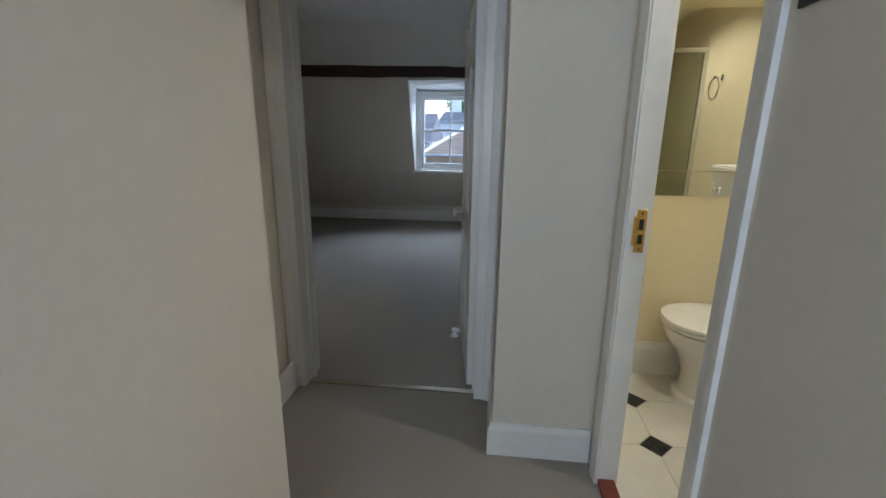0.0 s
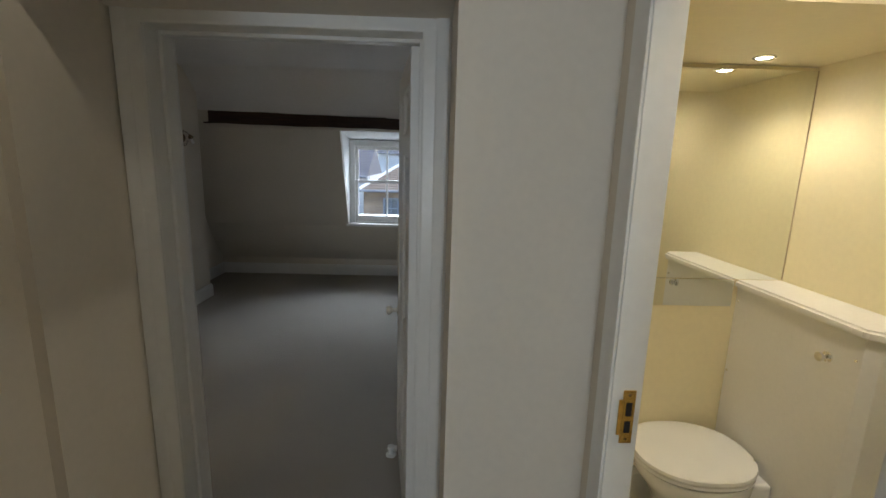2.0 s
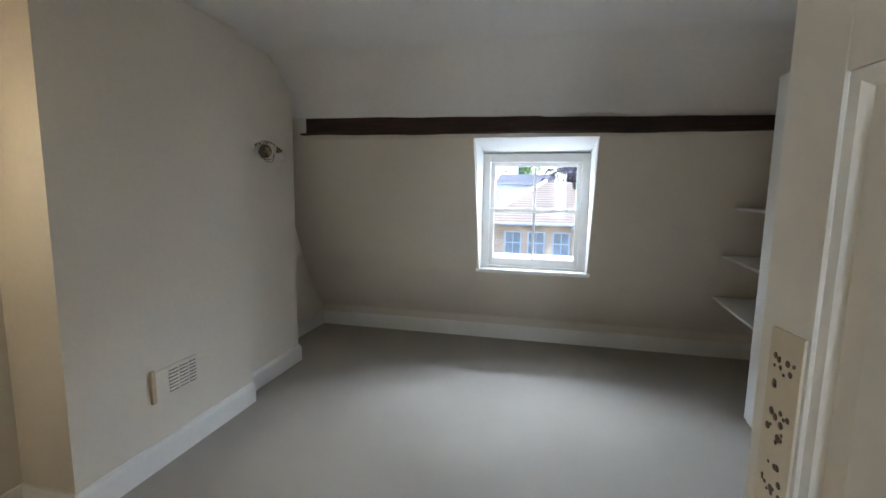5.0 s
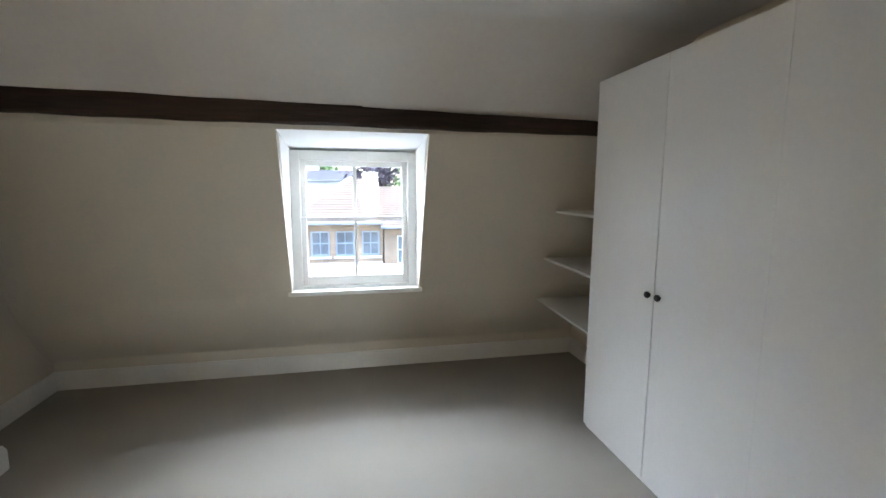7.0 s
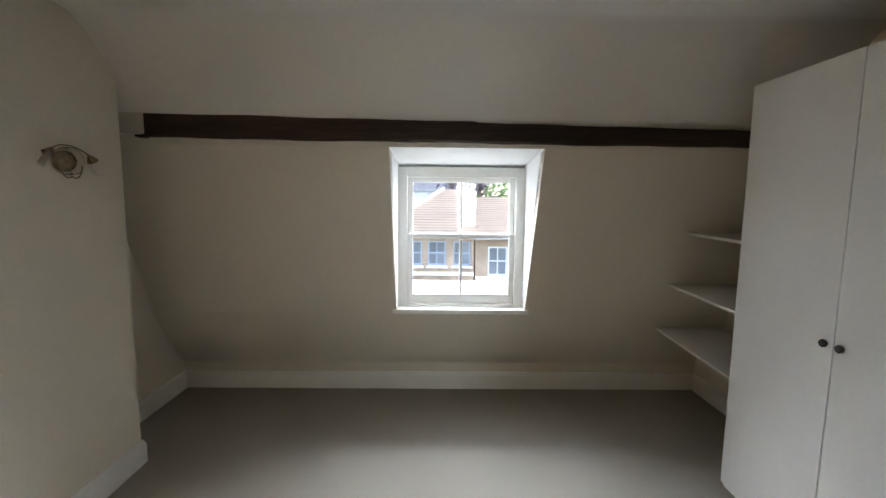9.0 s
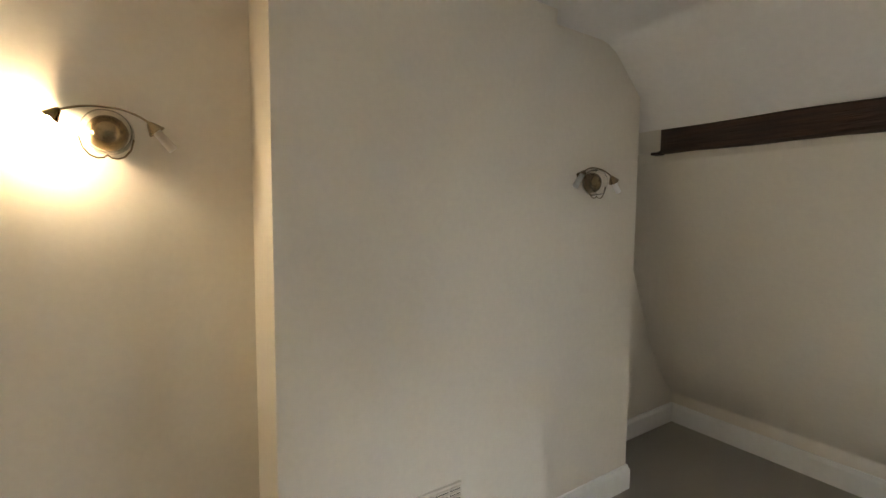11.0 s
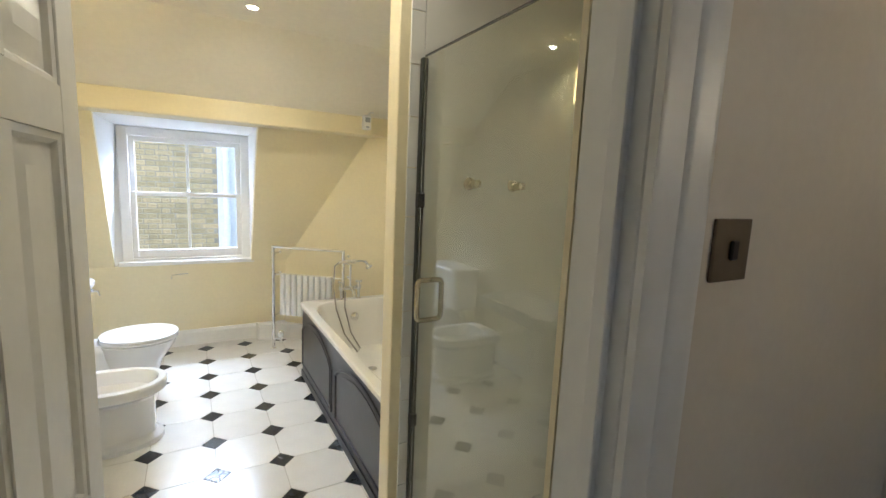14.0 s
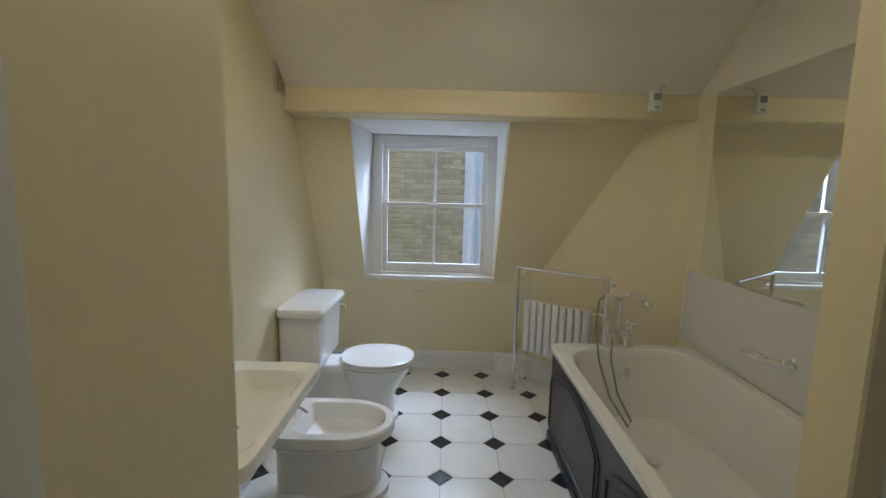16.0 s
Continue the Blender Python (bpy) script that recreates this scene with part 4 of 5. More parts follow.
panel = put("side_panel", rbox(bmesh.new(), X1 - 0.045, X1 - 0.022, Y0 + 0.012, Y1, 0.0, RIM - 0.037, 0.003, 1), PANEL, b, "charcoal painted wooden bath panel")
put("end_panel", rbox(bmesh.new(), X0, X1 - 0.024, Y0 + 0.010, Y0 + 0.030, 0.0, RIM - 0.037, 0.003, 1), PANEL, b)
put("plinth", rbox(bmesh.new(), X1 - 0.022, X1 - 0.012, Y0 + 0.012, Y1, 0.0, 0.055, 0.002, 1), PANEL, b)
for y0, y1 in ((-0.60, 0.26), (0.36, 1.28)):
    zlo, zs, zt = 0.105, 0.40, 0.535
    pts = [(y0, zlo), (y0, zs)]
    pts += [(y0 + (y1 - y0) * i / 14, zs + (zt - zs) * math.sin(math.pi * i / 14) ** 0.7) for i in range(1, 14)]
    pts += [(y1, zs), (y1, zlo), (y0, zlo)]
    t = bmesh.new()
    for (a, c), (d, e) in zip(pts, pts[1:]):
        tube(t, [(X1 - 0.021, a, c), (X1 - 0.021, d, e)], 0.010, 6)
    put("moulding", t, PANEL, panel, "arched raised moulding")
    mid_pts = [((a - (y0 + y1) / 2) * 0.90 + (y0 + y1) / 2, (c - 0.30) * 0.84 + 0.30) for a, c in pts[:-1]]
    put("field", prism(bmesh.new(), mid_pts, "x", X1 - 0.0225, X1 - 0.017), PANEL, panel, smooth=False)
ov = (cxb + 0.02, Y0 + 0.14, RIM - 0.13)
put("overflow", lathe(bmesh.new(), [(0.034, 0), (0.034, 0.006), (0.026, 0.014), (0.012, 0.018), (0, 0.019)], (cxb + 0.02, cyb - hy * 0.86, RIM - 0.13), (0, 1, 0.25), 22), CHROME, b, "chrome overflow")
put("waste", lathe(bmesh.new(), [(0.036, 0), (0.034, 0.004), (0.010, 0.006), (0, 0.004)], (cxb + 0.02, -0.05, RIM - 0.415), (0, 0, 1), 22), CHROME, b, "chrome waste")

# bath mixer with handset
f = thing("bath_mixer", "chrome bath mixer with handset on a cradle", "tap", at=(-1.785, -0.585, RIM))
tx, ty = -1.785, -0.585
for s in (-1, 1):
    pil = put("pillar", lathe(bmesh.new(), [(0.026, 0), (0.026, 0.008), (0.013, 0.014), (0.012, 0.07), (0.020, 0.08), (0.022, 0.11), (0.014, 0.125), (0.010, 0.15), (0, 0.152)], (tx + s * 0.075, ty, RIM), (0, 0, 1), 18), CHROME, f)
    cr = bmesh.new()
    for a in (0, 90):
        d = Vector((math.cos(radians(a + 20)), math.sin(radians(a + 20)), 0)) * 0.034
        o = Vector((tx + s * 0.075, ty, RIM + 0.150))
        tube(cr, [o - d, o + d], 0.006, 8)
    lathe(cr, [(0.012, 0), (0.012, 0.012), (0, 0.016)], (tx + s * 0.075, ty, RIM + 0.144), (0, 0, 1), 12)
    put("cross_handle", cr, CHROME, pil)
put("body", tube(bmesh.new(), [(tx - 0.075, ty, RIM + 0.095), (tx + 0.075, ty, RIM + 0.095)], 0.017, 14), CHROME, f)
put("spout", tube(bmesh.new(), [(tx, ty, RIM + 0.095), (tx, ty + 0.05, RIM + 0.10), (tx, ty + 0.10, RIM + 0.085), (tx, ty + 0.125, RIM + 0.045)], 0.014, 12), CHROME, f)
put("riser", tube(bmesh.new(), [(tx, ty, RIM + 0.10), (tx, ty, RIM + 0.29)], 0.010, 12), CHROME, f)
cradle = put("cradle", tube(bmesh.new(), [(tx - 0.05, ty, RIM + 0.335), (tx - 0.04, ty, RIM + 0.305), (tx, ty, RIM + 0.295), (tx + 0.04, ty, RIM + 0.305), (tx + 0.05, ty, RIM + 0.335)], 0.006, 8), CHROME, f)
hs = put("handset", tube(bmesh.new(), [(tx + 0.10, ty, RIM + 0.315), (tx + 0.03, ty, RIM + 0.322), (tx - 0.05, ty, RIM + 0.322)], 0.013, 12, [0.010, 0.014, 0.014]), PORCELAIN, f, "cream handset grip")
put("rose", lathe(bmesh.new(), [(0.010, -0.06), (0.012, -0.02), (0.030, 0), (0.030, 0.012), (0, 0.014)], (tx - 0.16, ty, RIM + 0.275), (-0.55, 0, -0.8), 20), CHROME, hs, "chrome spray rose")
put("neck", tube(bmesh.new(), [(tx - 0.05, ty, RIM + 0.322), (tx - 0.10, ty, RIM + 0.325), (tx - 0.135, ty, RIM + 0.310), (tx - 0.15, ty, RIM + 0.288)], 0.009, 10), CHROME, hs)
put("hose", tube(bmesh.new(), [(tx + 0.10, ty, RIM + 0.315), (tx + 0.135, ty + 0.01, RIM + 0.29), (tx + 0.15, ty + 0.03, RIM + 0.12), (tx + 0.145, ty + 0.10, RIM - 0.05), (tx + 0.10, ty + 0.19, RIM - 0.24), (tx + 0.02, ty + 0.28, RIM - 0.37), (tx - 0.03, ty + 0.20, RIM - 0.375), (tx + 0.03, ty + 0.13, RIM - 0.25), (tx + 0.07, ty + 0.09, RIM - 0.05), (tx + 0.05, ty + 0.03, RIM + 0.07)], 0.0058, 10), HOSE, f, "grey shower hose hanging into the bath")

# towel rail with radiator, along the angled wall
tr = thing("towel_radiator", "chrome towel rail round a white column radiator", "radiator", at=(-1.5, -1.16, 0))
E = Vector((-0.79, 0.613, 0)).normalized()
N = Vector((0.613, 0.79, 0)).normalized()
P0 = Vector((-1.283, -1.335, 0))


def rail_at(s, z, o=0.0):
    return P0 + E * s + N * o + Vector((0, 0, z))


RL = 0.685
for s in (0, RL):
    post = put("post", tube(bmesh.new(), [rail_at(s, 0), rail_at(s, 0.985)], 0.015, 14), CHROME, tr)
    put("floor_rose", lathe(bmesh.new(), [(0.030, 0), (0.030, 0.006), (0.016, 0.014)], rail_at(s, 0), (0, 0, 1), 18), CHROME, post)
    for z in (0.32, 0.72, 0.92):
        fin = lathe(bmesh.new(), [(0.016, -0.014), (0.018, 0), (0.016, 0.014)], rail_at(s, z), (0, 0, 1), 14)
        tube(fin, [rail_at(s, z), rail_at(s, z, -0.12)], 0.007, 8)
        lathe(fin, [(0.013, 0), (0.015, 0.01), (0, 0.02)], rail_at(s, z, -0.12), -N, 10)
        put("wall_stay", fin, CHROME, post)
put("top_rail", tube(bmesh.new(), [rail_at(-0.01, 0.985), rail_at(RL + 0.01, 0.985)], 0.0125, 14), CHROME, tr)
put("middle_rail", tube(bmesh.new(), [rail_at(0, 0.725, -0.02), rail_at(RL, 0.725, -0.02)], 0.008, 10), CHROME, tr)
for i in range(9):
    s0 = 0.055 + 0.0575 * i
    col = bmesh.new()
    prof = [(s0 + 0.006, -0.075), (s0 + 0.051, -0.075), (s0 + 0.0565, -0.040), (s0 + 0.049, -0.006), (s0 + 0.040, 0.0), (s0 + 0.017, 0.0), (s0 + 0.008, -0.006), (s0, -0.040)]
    loft(col, [[rail_at(a, z, o * k) for a, o in prof] for z, k in ((0.335, 0.7), (0.350, 1), (0.715, 1), (0.730, 0.7))])
    put("radiator_column", col, RAD, tr)
val = lathe(bmesh.new(), [(0.014, 0), (0.014, 0.05), (0.024, 0.055), (0.026, 0.10), (0.018, 0.11), (0, 0.112)], rail_at(0.07, 0.07), (0, 0, 1), 16)
tube(val, [rail_at(0, 0.10), rail_at(0.07, 0.10)], 0.010, 10)
put("valve", val, CHROME, tr)
bx = prism(bmesh.new(), [(-1.17, NY + 0.02), (-1.19, NY + 0.10), (-1.47, -1.53), (-1.72, -1.33), (-1.75, -1.40), (-1.45, -1.63)], "z", 0, 0.16)
structure("trim_pipe_boxing", bx, GLOSS, "white low pipe boxing behind the radiator")

# toilet with close-coupled cistern
t2 = thing("toilet", "white close-coupled toilet with its lid closed", "toilet", "toilets", at=(-0.2, -0.85, 0))
close_toilet(-0.02, -0.85, 0, -0.515, t2, rim=0.40)
put("back_boss", rbox(bmesh.new(), -0.14, 0.20, -0.98, -0.72, 0.0, 0.398, 0.05, 4), CERAMIC, t2)
cis = put("cistern", loft(bmesh.new(), [[Vector(((x0 + x1) / 2 + (p.x) * (x1 - x0) / 2, -0.85 + p.y * w, z)) for p in oval(0, 0, 1, 1, 0, 40, 9)] for x0, x1, w, z in ((0.07, 0.30, 0.25, 0.40), (0.05, 0.31, 0.275, 0.43), (0.035, 0.312, 0.285, 0.755))]), CERAMIC, t2)
put("cistern_lid", loft(bmesh.new(), [[Vector(((x0 + x1) / 2 + p.x * (x1 - x0) / 2, -0.85 + p.y * w, z)) for p in oval(0, 0, 1, 1, 0, 40, 10)] for x0, x1, w, z in ((0.025, 0.314, 0.292, 0.757), (0.012, 0.315, 0.304, 0.768), (0.010, 0.315, 0.306, 0.795), (0.022, 0.312, 0.297, 0.812), (0.04, 0.305, 0.28, 0.818))]), CERAMIC, t2, "white cistern lid")
lv = lathe(bmesh.new(), [(0.012, 0), (0.012, 0.02), (0, 0.024)], (0.035, -1.06, 0.73), (-1, 0, 0), 14)
tube(lv, [(0.015, -1.06, 0.73), (-0.01, -1.06, 0.725), (-0.02, -1.06, 0.69)], 0.006, 8)
put("flush_lever", lv, CHROME, t2)
put("supply_pipe", tube(bmesh.new(), [(0.14, -0.60, 0.43), (0.14, -0.55, 0.36), (0.16, -0.50, 0.20), (0.18, -0.50, 0.0)], 0.009, 10), CHROME, t2)

# bidet
bd = thing("bidet", "white ceramic bidet on a pedestal beside the basin", "bidet", at=(-0.2, -0.08, 0))


def dee(x0, x1, cy, w, z, n=48):
    """A ring in plan, round at x0 and nearly square at x1."""
    out, c = [], x0 + (x1 - x0) * 0.52
    for i in range(n):
        a = 2 * math.pi * i / n
        u, v = math.cos(a), math.sin(a)
        q = 2.15 if u < 0 else 9.0
        k = (c - x0) if u < 0 else (x1 - c)
        out.append(Vector((c + k * math.copysign(abs(u) ** (2 / q), u), cy + w * math.copysign(abs(v) ** (2 / (2.15 if u < 0 else 9.0)), v), z)))
    return out


rings = []
for z, x0, x1, w in ((0, -0.445, 0.10, 0.175), (0.030, -0.445, 0.10, 0.175), (0.040, -0.425, 0.10, 0.160), (0.055, -0.405, 0.095, 0.150), (0.27, -0.405, 0.095, 0.152), (0.295, -0.42, 0.10, 0.165), (0.315, -0.455, 0.105, 0.195), (0.330, -0.472, 0.11, 0.212), (0.372, -0.474, 0.11, 0.214), (0.384, -0.466, 0.105, 0.208)):
    rings.append(dee(x0, x1, -0.095, w, z))
for z, x0, x1, w in ((0.386, -0.430, 0.005, 0.166), (0.376, -0.420, -0.005, 0.156), (0.31, -0.395, -0.03, 0.135), (0.275, -0.33, -0.10, 0.08), (0.268, -0.25, -0.18, 0.02)):
    rings.append(dee(x0, x1, -0.095, w, z))
put("basin", loft(bmesh.new(), rings), CERAMIC, bd)
tp = lathe(bmesh.new(), [(0.020, 0), (0.020, 0.008), (0.011, 0.014), (0.011, 0.05), (0.016, 0.056), (0, 0.07)], (0.055, -0.095, 0.384), (0, 0, 1), 16)
tube(tp, [(0.055, -0.095, 0.42), (0.01, -0.095, 0.43), (-0.025, -0.095, 0.405)], 0.009, 10)
put("tap", tp, CHROME, bd)

# wash basin
sk = thing("wash_basin", "large ivory ceramic wash basin on a pedestal", "basin", at=(0.08, 0.52, 0))
SX0, SX1, SY0, SY1, SZ = -0.172, 0.316, 0.125, 0.915, 0.765
scx, scy, shx, shy = (SX0 + SX1) / 2, (SY0 + SY1) / 2, (SX1 - SX0) / 2, (SY1 - SY0) / 2
rings = []
for kx, ky, z, sq, ox in ((0.55, 0.50, SZ - 0.17, 5, 0.05), (0.80, 0.80, SZ - 0.12, 7, 0.02), (0.93, 0.95, SZ - 0.065, 12, 0), (0.99, 0.992, SZ - 0.045, 16, 0), (1, 1, SZ - 0.010, 16, 0), (0.985, 0.99, SZ, 16, 0), (0.82, 0.88, SZ - 0.003, 8, -0.01), (0.75, 0.80, SZ - 0.007, 5, -0.03), (0.72, 0.77, SZ - 0.020, 4.4, -0.03), (0.60, 0.66, SZ - 0.070, 3.4, -0.03), (0.30, 0.36, SZ - 0.098, 2.4, -0.02), (0.04, 0.04, SZ - 0.102, 2, -0.02)):
    rings.append(oval(scx + ox, scy, shx * kx, shy * ky, z, 64, sq))
put("bowl", loft(bmesh.new(), rings), IVORY, sk)
put("pedestal", loft(bmesh.new(), [oval(0.17, scy, a, w, z, 32, 4) for a, w, z in ((0.125, 0.135, 0), (0.125, 0.135, 0.06), (0.105, 0.115, 0.09), (0.095, 0.10, 0.35), (0.11, 0.12, 0.60))]), IVORY, sk)
for s in (-1, 1):
    tp = lathe(bmesh.new(), [(0.022, 0), (0.022, 0.008), (0.012, 0.014), (0.012, 0.06), (0.018, 0.066), (0.018, 0.085), (0, 0.095)], (0.262, scy + s * 0.11, SZ - 0.003), (0, 0, 1), 16)
    tube(tp, [(0.262, scy + s * 0.11, SZ + 0.035), (0.21, scy + s * 0.11, SZ + 0.05), (0.175, scy + s * 0.11, SZ + 0.03)], 0.009, 10)
    put("tap", tp, CHROME, sk)
put("waste", lathe(bmesh.new(), [(0.022, 0), (0.020, 0.003), (0, 0.002)], (scx - 0.02, scy, SZ - 0.101), (0, 0, 1), 16), CHROME, sk)

# mirror and splash panel over the bath
bm_ = thing("wall_mirror", "large frameless mirror on the wall over the bath", "mirror", at=(RX, 0.2, 1.09))
put("glass", prism(bmesh.new(), [(-0.62, 1.092), (1.355, 1.092), (1.355, 2.15), (-0.62, 2.15)], "x", RX, RX + 0.006), MIRROR, bm_, smooth=False)
sp = thing("splash_panel", "pale glossy splashback panel over the bath rim", "splashback", at=(RX, 0.2, 0.63))
put("sheet", rbox(bmesh.new(), RX, RX + 0.008, -0.765, 1.355, 0.632, 1.086, 0.002, 1), SPLASH, sp)
put("edge_strip", rbox(bmesh.new(), RX, RX + 0.012, -0.30, 1.355, 1.0862, 1.0915, 0.001, 1), CHROME, sp, "thin chrome edge")
gr = thing("grab_handle", "chrome handle and soap dish over the bath", "soap dish", at=(RX, 0.1, 0.84))
hb = lathe(bmesh.new(), [(0.026, 0), (0.026, 0.006), (0.012, 0.012), (0.010, 0.045), (0.016, 0.05), (0, 0.058)], (RX + 0.008, 0.16, 0.83), (1, 0, 0), 18)
put("rose", hb, CHROME, gr)
put("wire_basket", tube(bmesh.new(), arc((RX + 0.085, 0.02, 0.82), 0.055, 0, 345, 24, (0.6, 0, 0), (0, 1.4, 0)), 0.004, 8), CHROME, gr)
put("arm", tube(bmesh.new(), [(RX + 0.05, 0.16, 0.83), (RX + 0.085, 0.10, 0.822)], 0.005, 8), CHROME, gr)

# shower: kerb, glass, tiles, valves
kb = bmesh.new()
rbox(kb, -1.465, -1.345, 1.456, 2.540, 0, 0.185, 0.008, 2)
structure("trim_shower_kerb", kb, ACRYLIC, "white shower kerb", smooth=True)
kb = rbox(bmesh.new(), RX + 0.012, -1.467, 1.46, 2.538, 0, 0.08, 0.01, 2)
structure("floor_shower_tray", kb, ACRYLIC, "white shower tray", smooth=True)
sd = thing("shower_door", "frameless clear glass shower door with a D handle", "shower door", at=(-1.41, 1.95, 0.19))
gl = put("glass", box(bmesh.new(), -1.400, -1.392, 1.482, 2.525, 0.205, 2.065), SHOWER, sd, "clear greenish glass", smooth=False)
gl.visible_shadow = False
put("seal", rbox(bmesh.new(), -1.412, -1.382, 1.459, 1.481, 0.20, 2.065, 0.003, 1), SEAL, sd, "dark hinge seal")
put("sill_channel", rbox(bmesh.new(), -1.408, -1.384, 1.459, 2.525, 0.186, 0.204, 0.002, 1), CHROME, sd)
put("top_edge", rbox(bmesh.new(), -1.402, -1.390, 1.482, 2.525, 2.066, 2.072, 0.001, 1), SEAL, sd)
for z in (0.665, 1.55):
    put("hinge", rbox(bmesh.new(), -1.412, -1.379, 1.462, 1.492, z - 0.028, z + 0.028, 0.004, 1), BLACK, sd, "dark metal hinge")
for s in (-1, 1):
    x = -1.396
    pts = [(x + s * 0.006, 1.580, 1.112)]
    pts += arc((x + s * 0.034, 1.580, 1.130), 0.018, -90, 0, 6, (s, 0, 0), (0, 0, 1))
    pts += arc((x + s * 0.034, 1.580, 1.245), 0.018, 0, 90, 6, (s, 0, 0), (0, 0, 1))
    pts += [(x + s * 0.006, 1.580, 1.263)]
    put("handle", tube(bmesh.new(), pts, 0.010, 12), NICKEL, sd, "polished D handle")
for x in (-1.62, -1.84):
    sv = thing("shower_valve", "chrome shower valve on the tiled nib wall", "shower valve", "shower valves", at=(x, 1.464, 1.62))
    put("rose", lathe(bmesh.new(), [(0.026, 0), (0.026, 0.005), (0.012, 0.010), (0.011, 0.04)], (x, 1.464, 1.62), (0, 1, 0), 20), NICKEL, sv)
    put("lever", lathe(bmesh.new(), [(0.016, 0.04), (0.018, 0.048), (0.017, 0.068), (0, 0.072)], (x, 1.464, 1.62), (0, 1, 0), 16), NICKEL, sv)
eb = thing("extractor_fan", "white square extractor fan high on the shower wall", "extractor fan", at=(RX, 1.73, 1.88))
put("body", rbox(bmesh.new(), RX + 0.012, RX + 0.05, 1.67, 1.79, 1.835, 1.985, 0.008, 2), LAMINATE, eb)
# solid dark strip: the shade under the fan body, put into its colour
put("shadow_gap", rbox(bmesh.new(), RX + 0.012, RX + 0.046, 1.68, 1.78, 1.825, 1.834, 0.002, 1), SEAL, eb)

# shower lining and the tiled edge of the nib wall
tw = bmesh.new()
box(tw, RX, RX + 0.010, 1.455, 2.542, 0.08, 2.58)
box(tw, RX + 0.010, -1.31, 2.532, 2.5415, 0.08, 2.58)
box(tw, RX + 0.010, -1.40, 1.4552, 1.4635, 0.08, 2.58)
structure("wall_shower_lining", tw, WALLTILE, "white tiled shower walls")
tile_me = None
for i in range(13):
    z = 0.19 + 0.185 * i
    tb = rbox(bmesh.new(), -0.028, 0.028, 0, 0.008, 0.0015, 0.1835, 0.0015, 1)
    if tile_me is None:
        ob = part("tile", tb, WALLTILE, bpy.data.objects["wall_pillar"])
        tile_me = ob.data
    else:
        tb.free()
        ob = new("tile", tile_me)
        ob.parent = bpy.data.objects["wall_pillar"]
    ob.location = (-1.370, 1.455, z)

# small bathroom fittings
vg = thing("wall_vent", "small brown louvred vent high on the bathroom wall", "air vent", at=(LX - 0.004, -0.72, 2.2))
put("frame", frame_yz(bmesh.new(), LX - 0.018, LX - 0.0042, -0.80, -0.64, 2.105, 2.28, 0.014), VENT, vg)
for i in range(7):
    y = -0.78 + 0.0205 * i
    put("slat", rbox(bmesh.new(), LX - 0.016, LX - 0.006, y, y + 0.008, 2.12, 2.265, 0.001, 1), TAN, vg)
put("backing", box(bmesh.new(), LX - 0.0055, LX - 0.0043, -0.785, -0.655, 2.12, 2.265), SEAL, vg, smooth=False)
th = thing("room_sensor", "small white sensor box with a dark window on a purlin bracket", "sensor", at=(-1.95, -0.70, 2.10))
put("body", rbox(bmesh.new(), -1.985, -1.915, -0.735, -0.685, 2.055, 2.175, 0.010, 2), LAMINATE, th)
put("window", rbox(bmesh.new(), -1.972, -1.928, -0.686, -0.681, 2.115, 2.155, 0.002, 1), LEAD, th)
put("lens", rbox(bmesh.new(), -1.965, -1.935, -0.686, -0.680, 2.068, 2.082, 0.002, 1), LEAD, th)
put("bracket", tube(bmesh.new(), [(-1.95, -0.802, 2.11), (-1.95, -0.77, 2.115), (-1.95, -0.733, 2.115)], 0.014, 10), LAMINATE, th)
put("cable", tube(bmesh.new(), [(-1.96, -0.72, 2.174), (-1.99, -0.73, 2.205), (-2.02, -0.75, 2.207)], 0.006, 8), LAMINATE, th)
tp = thing("paper_holder", "chrome paper holder under the bathroom window", "paper holder", at=(-0.58, -1.64, 0.71))
put("rose", lathe(bmesh.new(), [(0.020, 0), (0.020, 0.006), (0.009, 0.012), (0.009, 0.04), (0, 0.045)], (-0.58, rear_y(0.72) - 0.015, 0.715), (0, 1, 0), 16), CHROME, tp)
put("arm", tube(bmesh.new(), [(-0.58, rear_y(0.72) + 0.025, 0.715), (-0.52, rear_y(0.72) + 0.03, 0.71), (-0.46, rear_y(0.72) + 0.03, 0.705), (-0.455, rear_y(0.72) + 0.03, 0.67)], 0.005, 8), CHROME, tp)
downlight(-0.98, 0.05, 2.585, SPOT2)
downlight(0.03, 0.56, 2.585, SPOT2)
# unseen third downlight, added to light the shower and the entrance wall
downlight(-0.98, 1.60, 2.585, SPOT2 * 0.6)


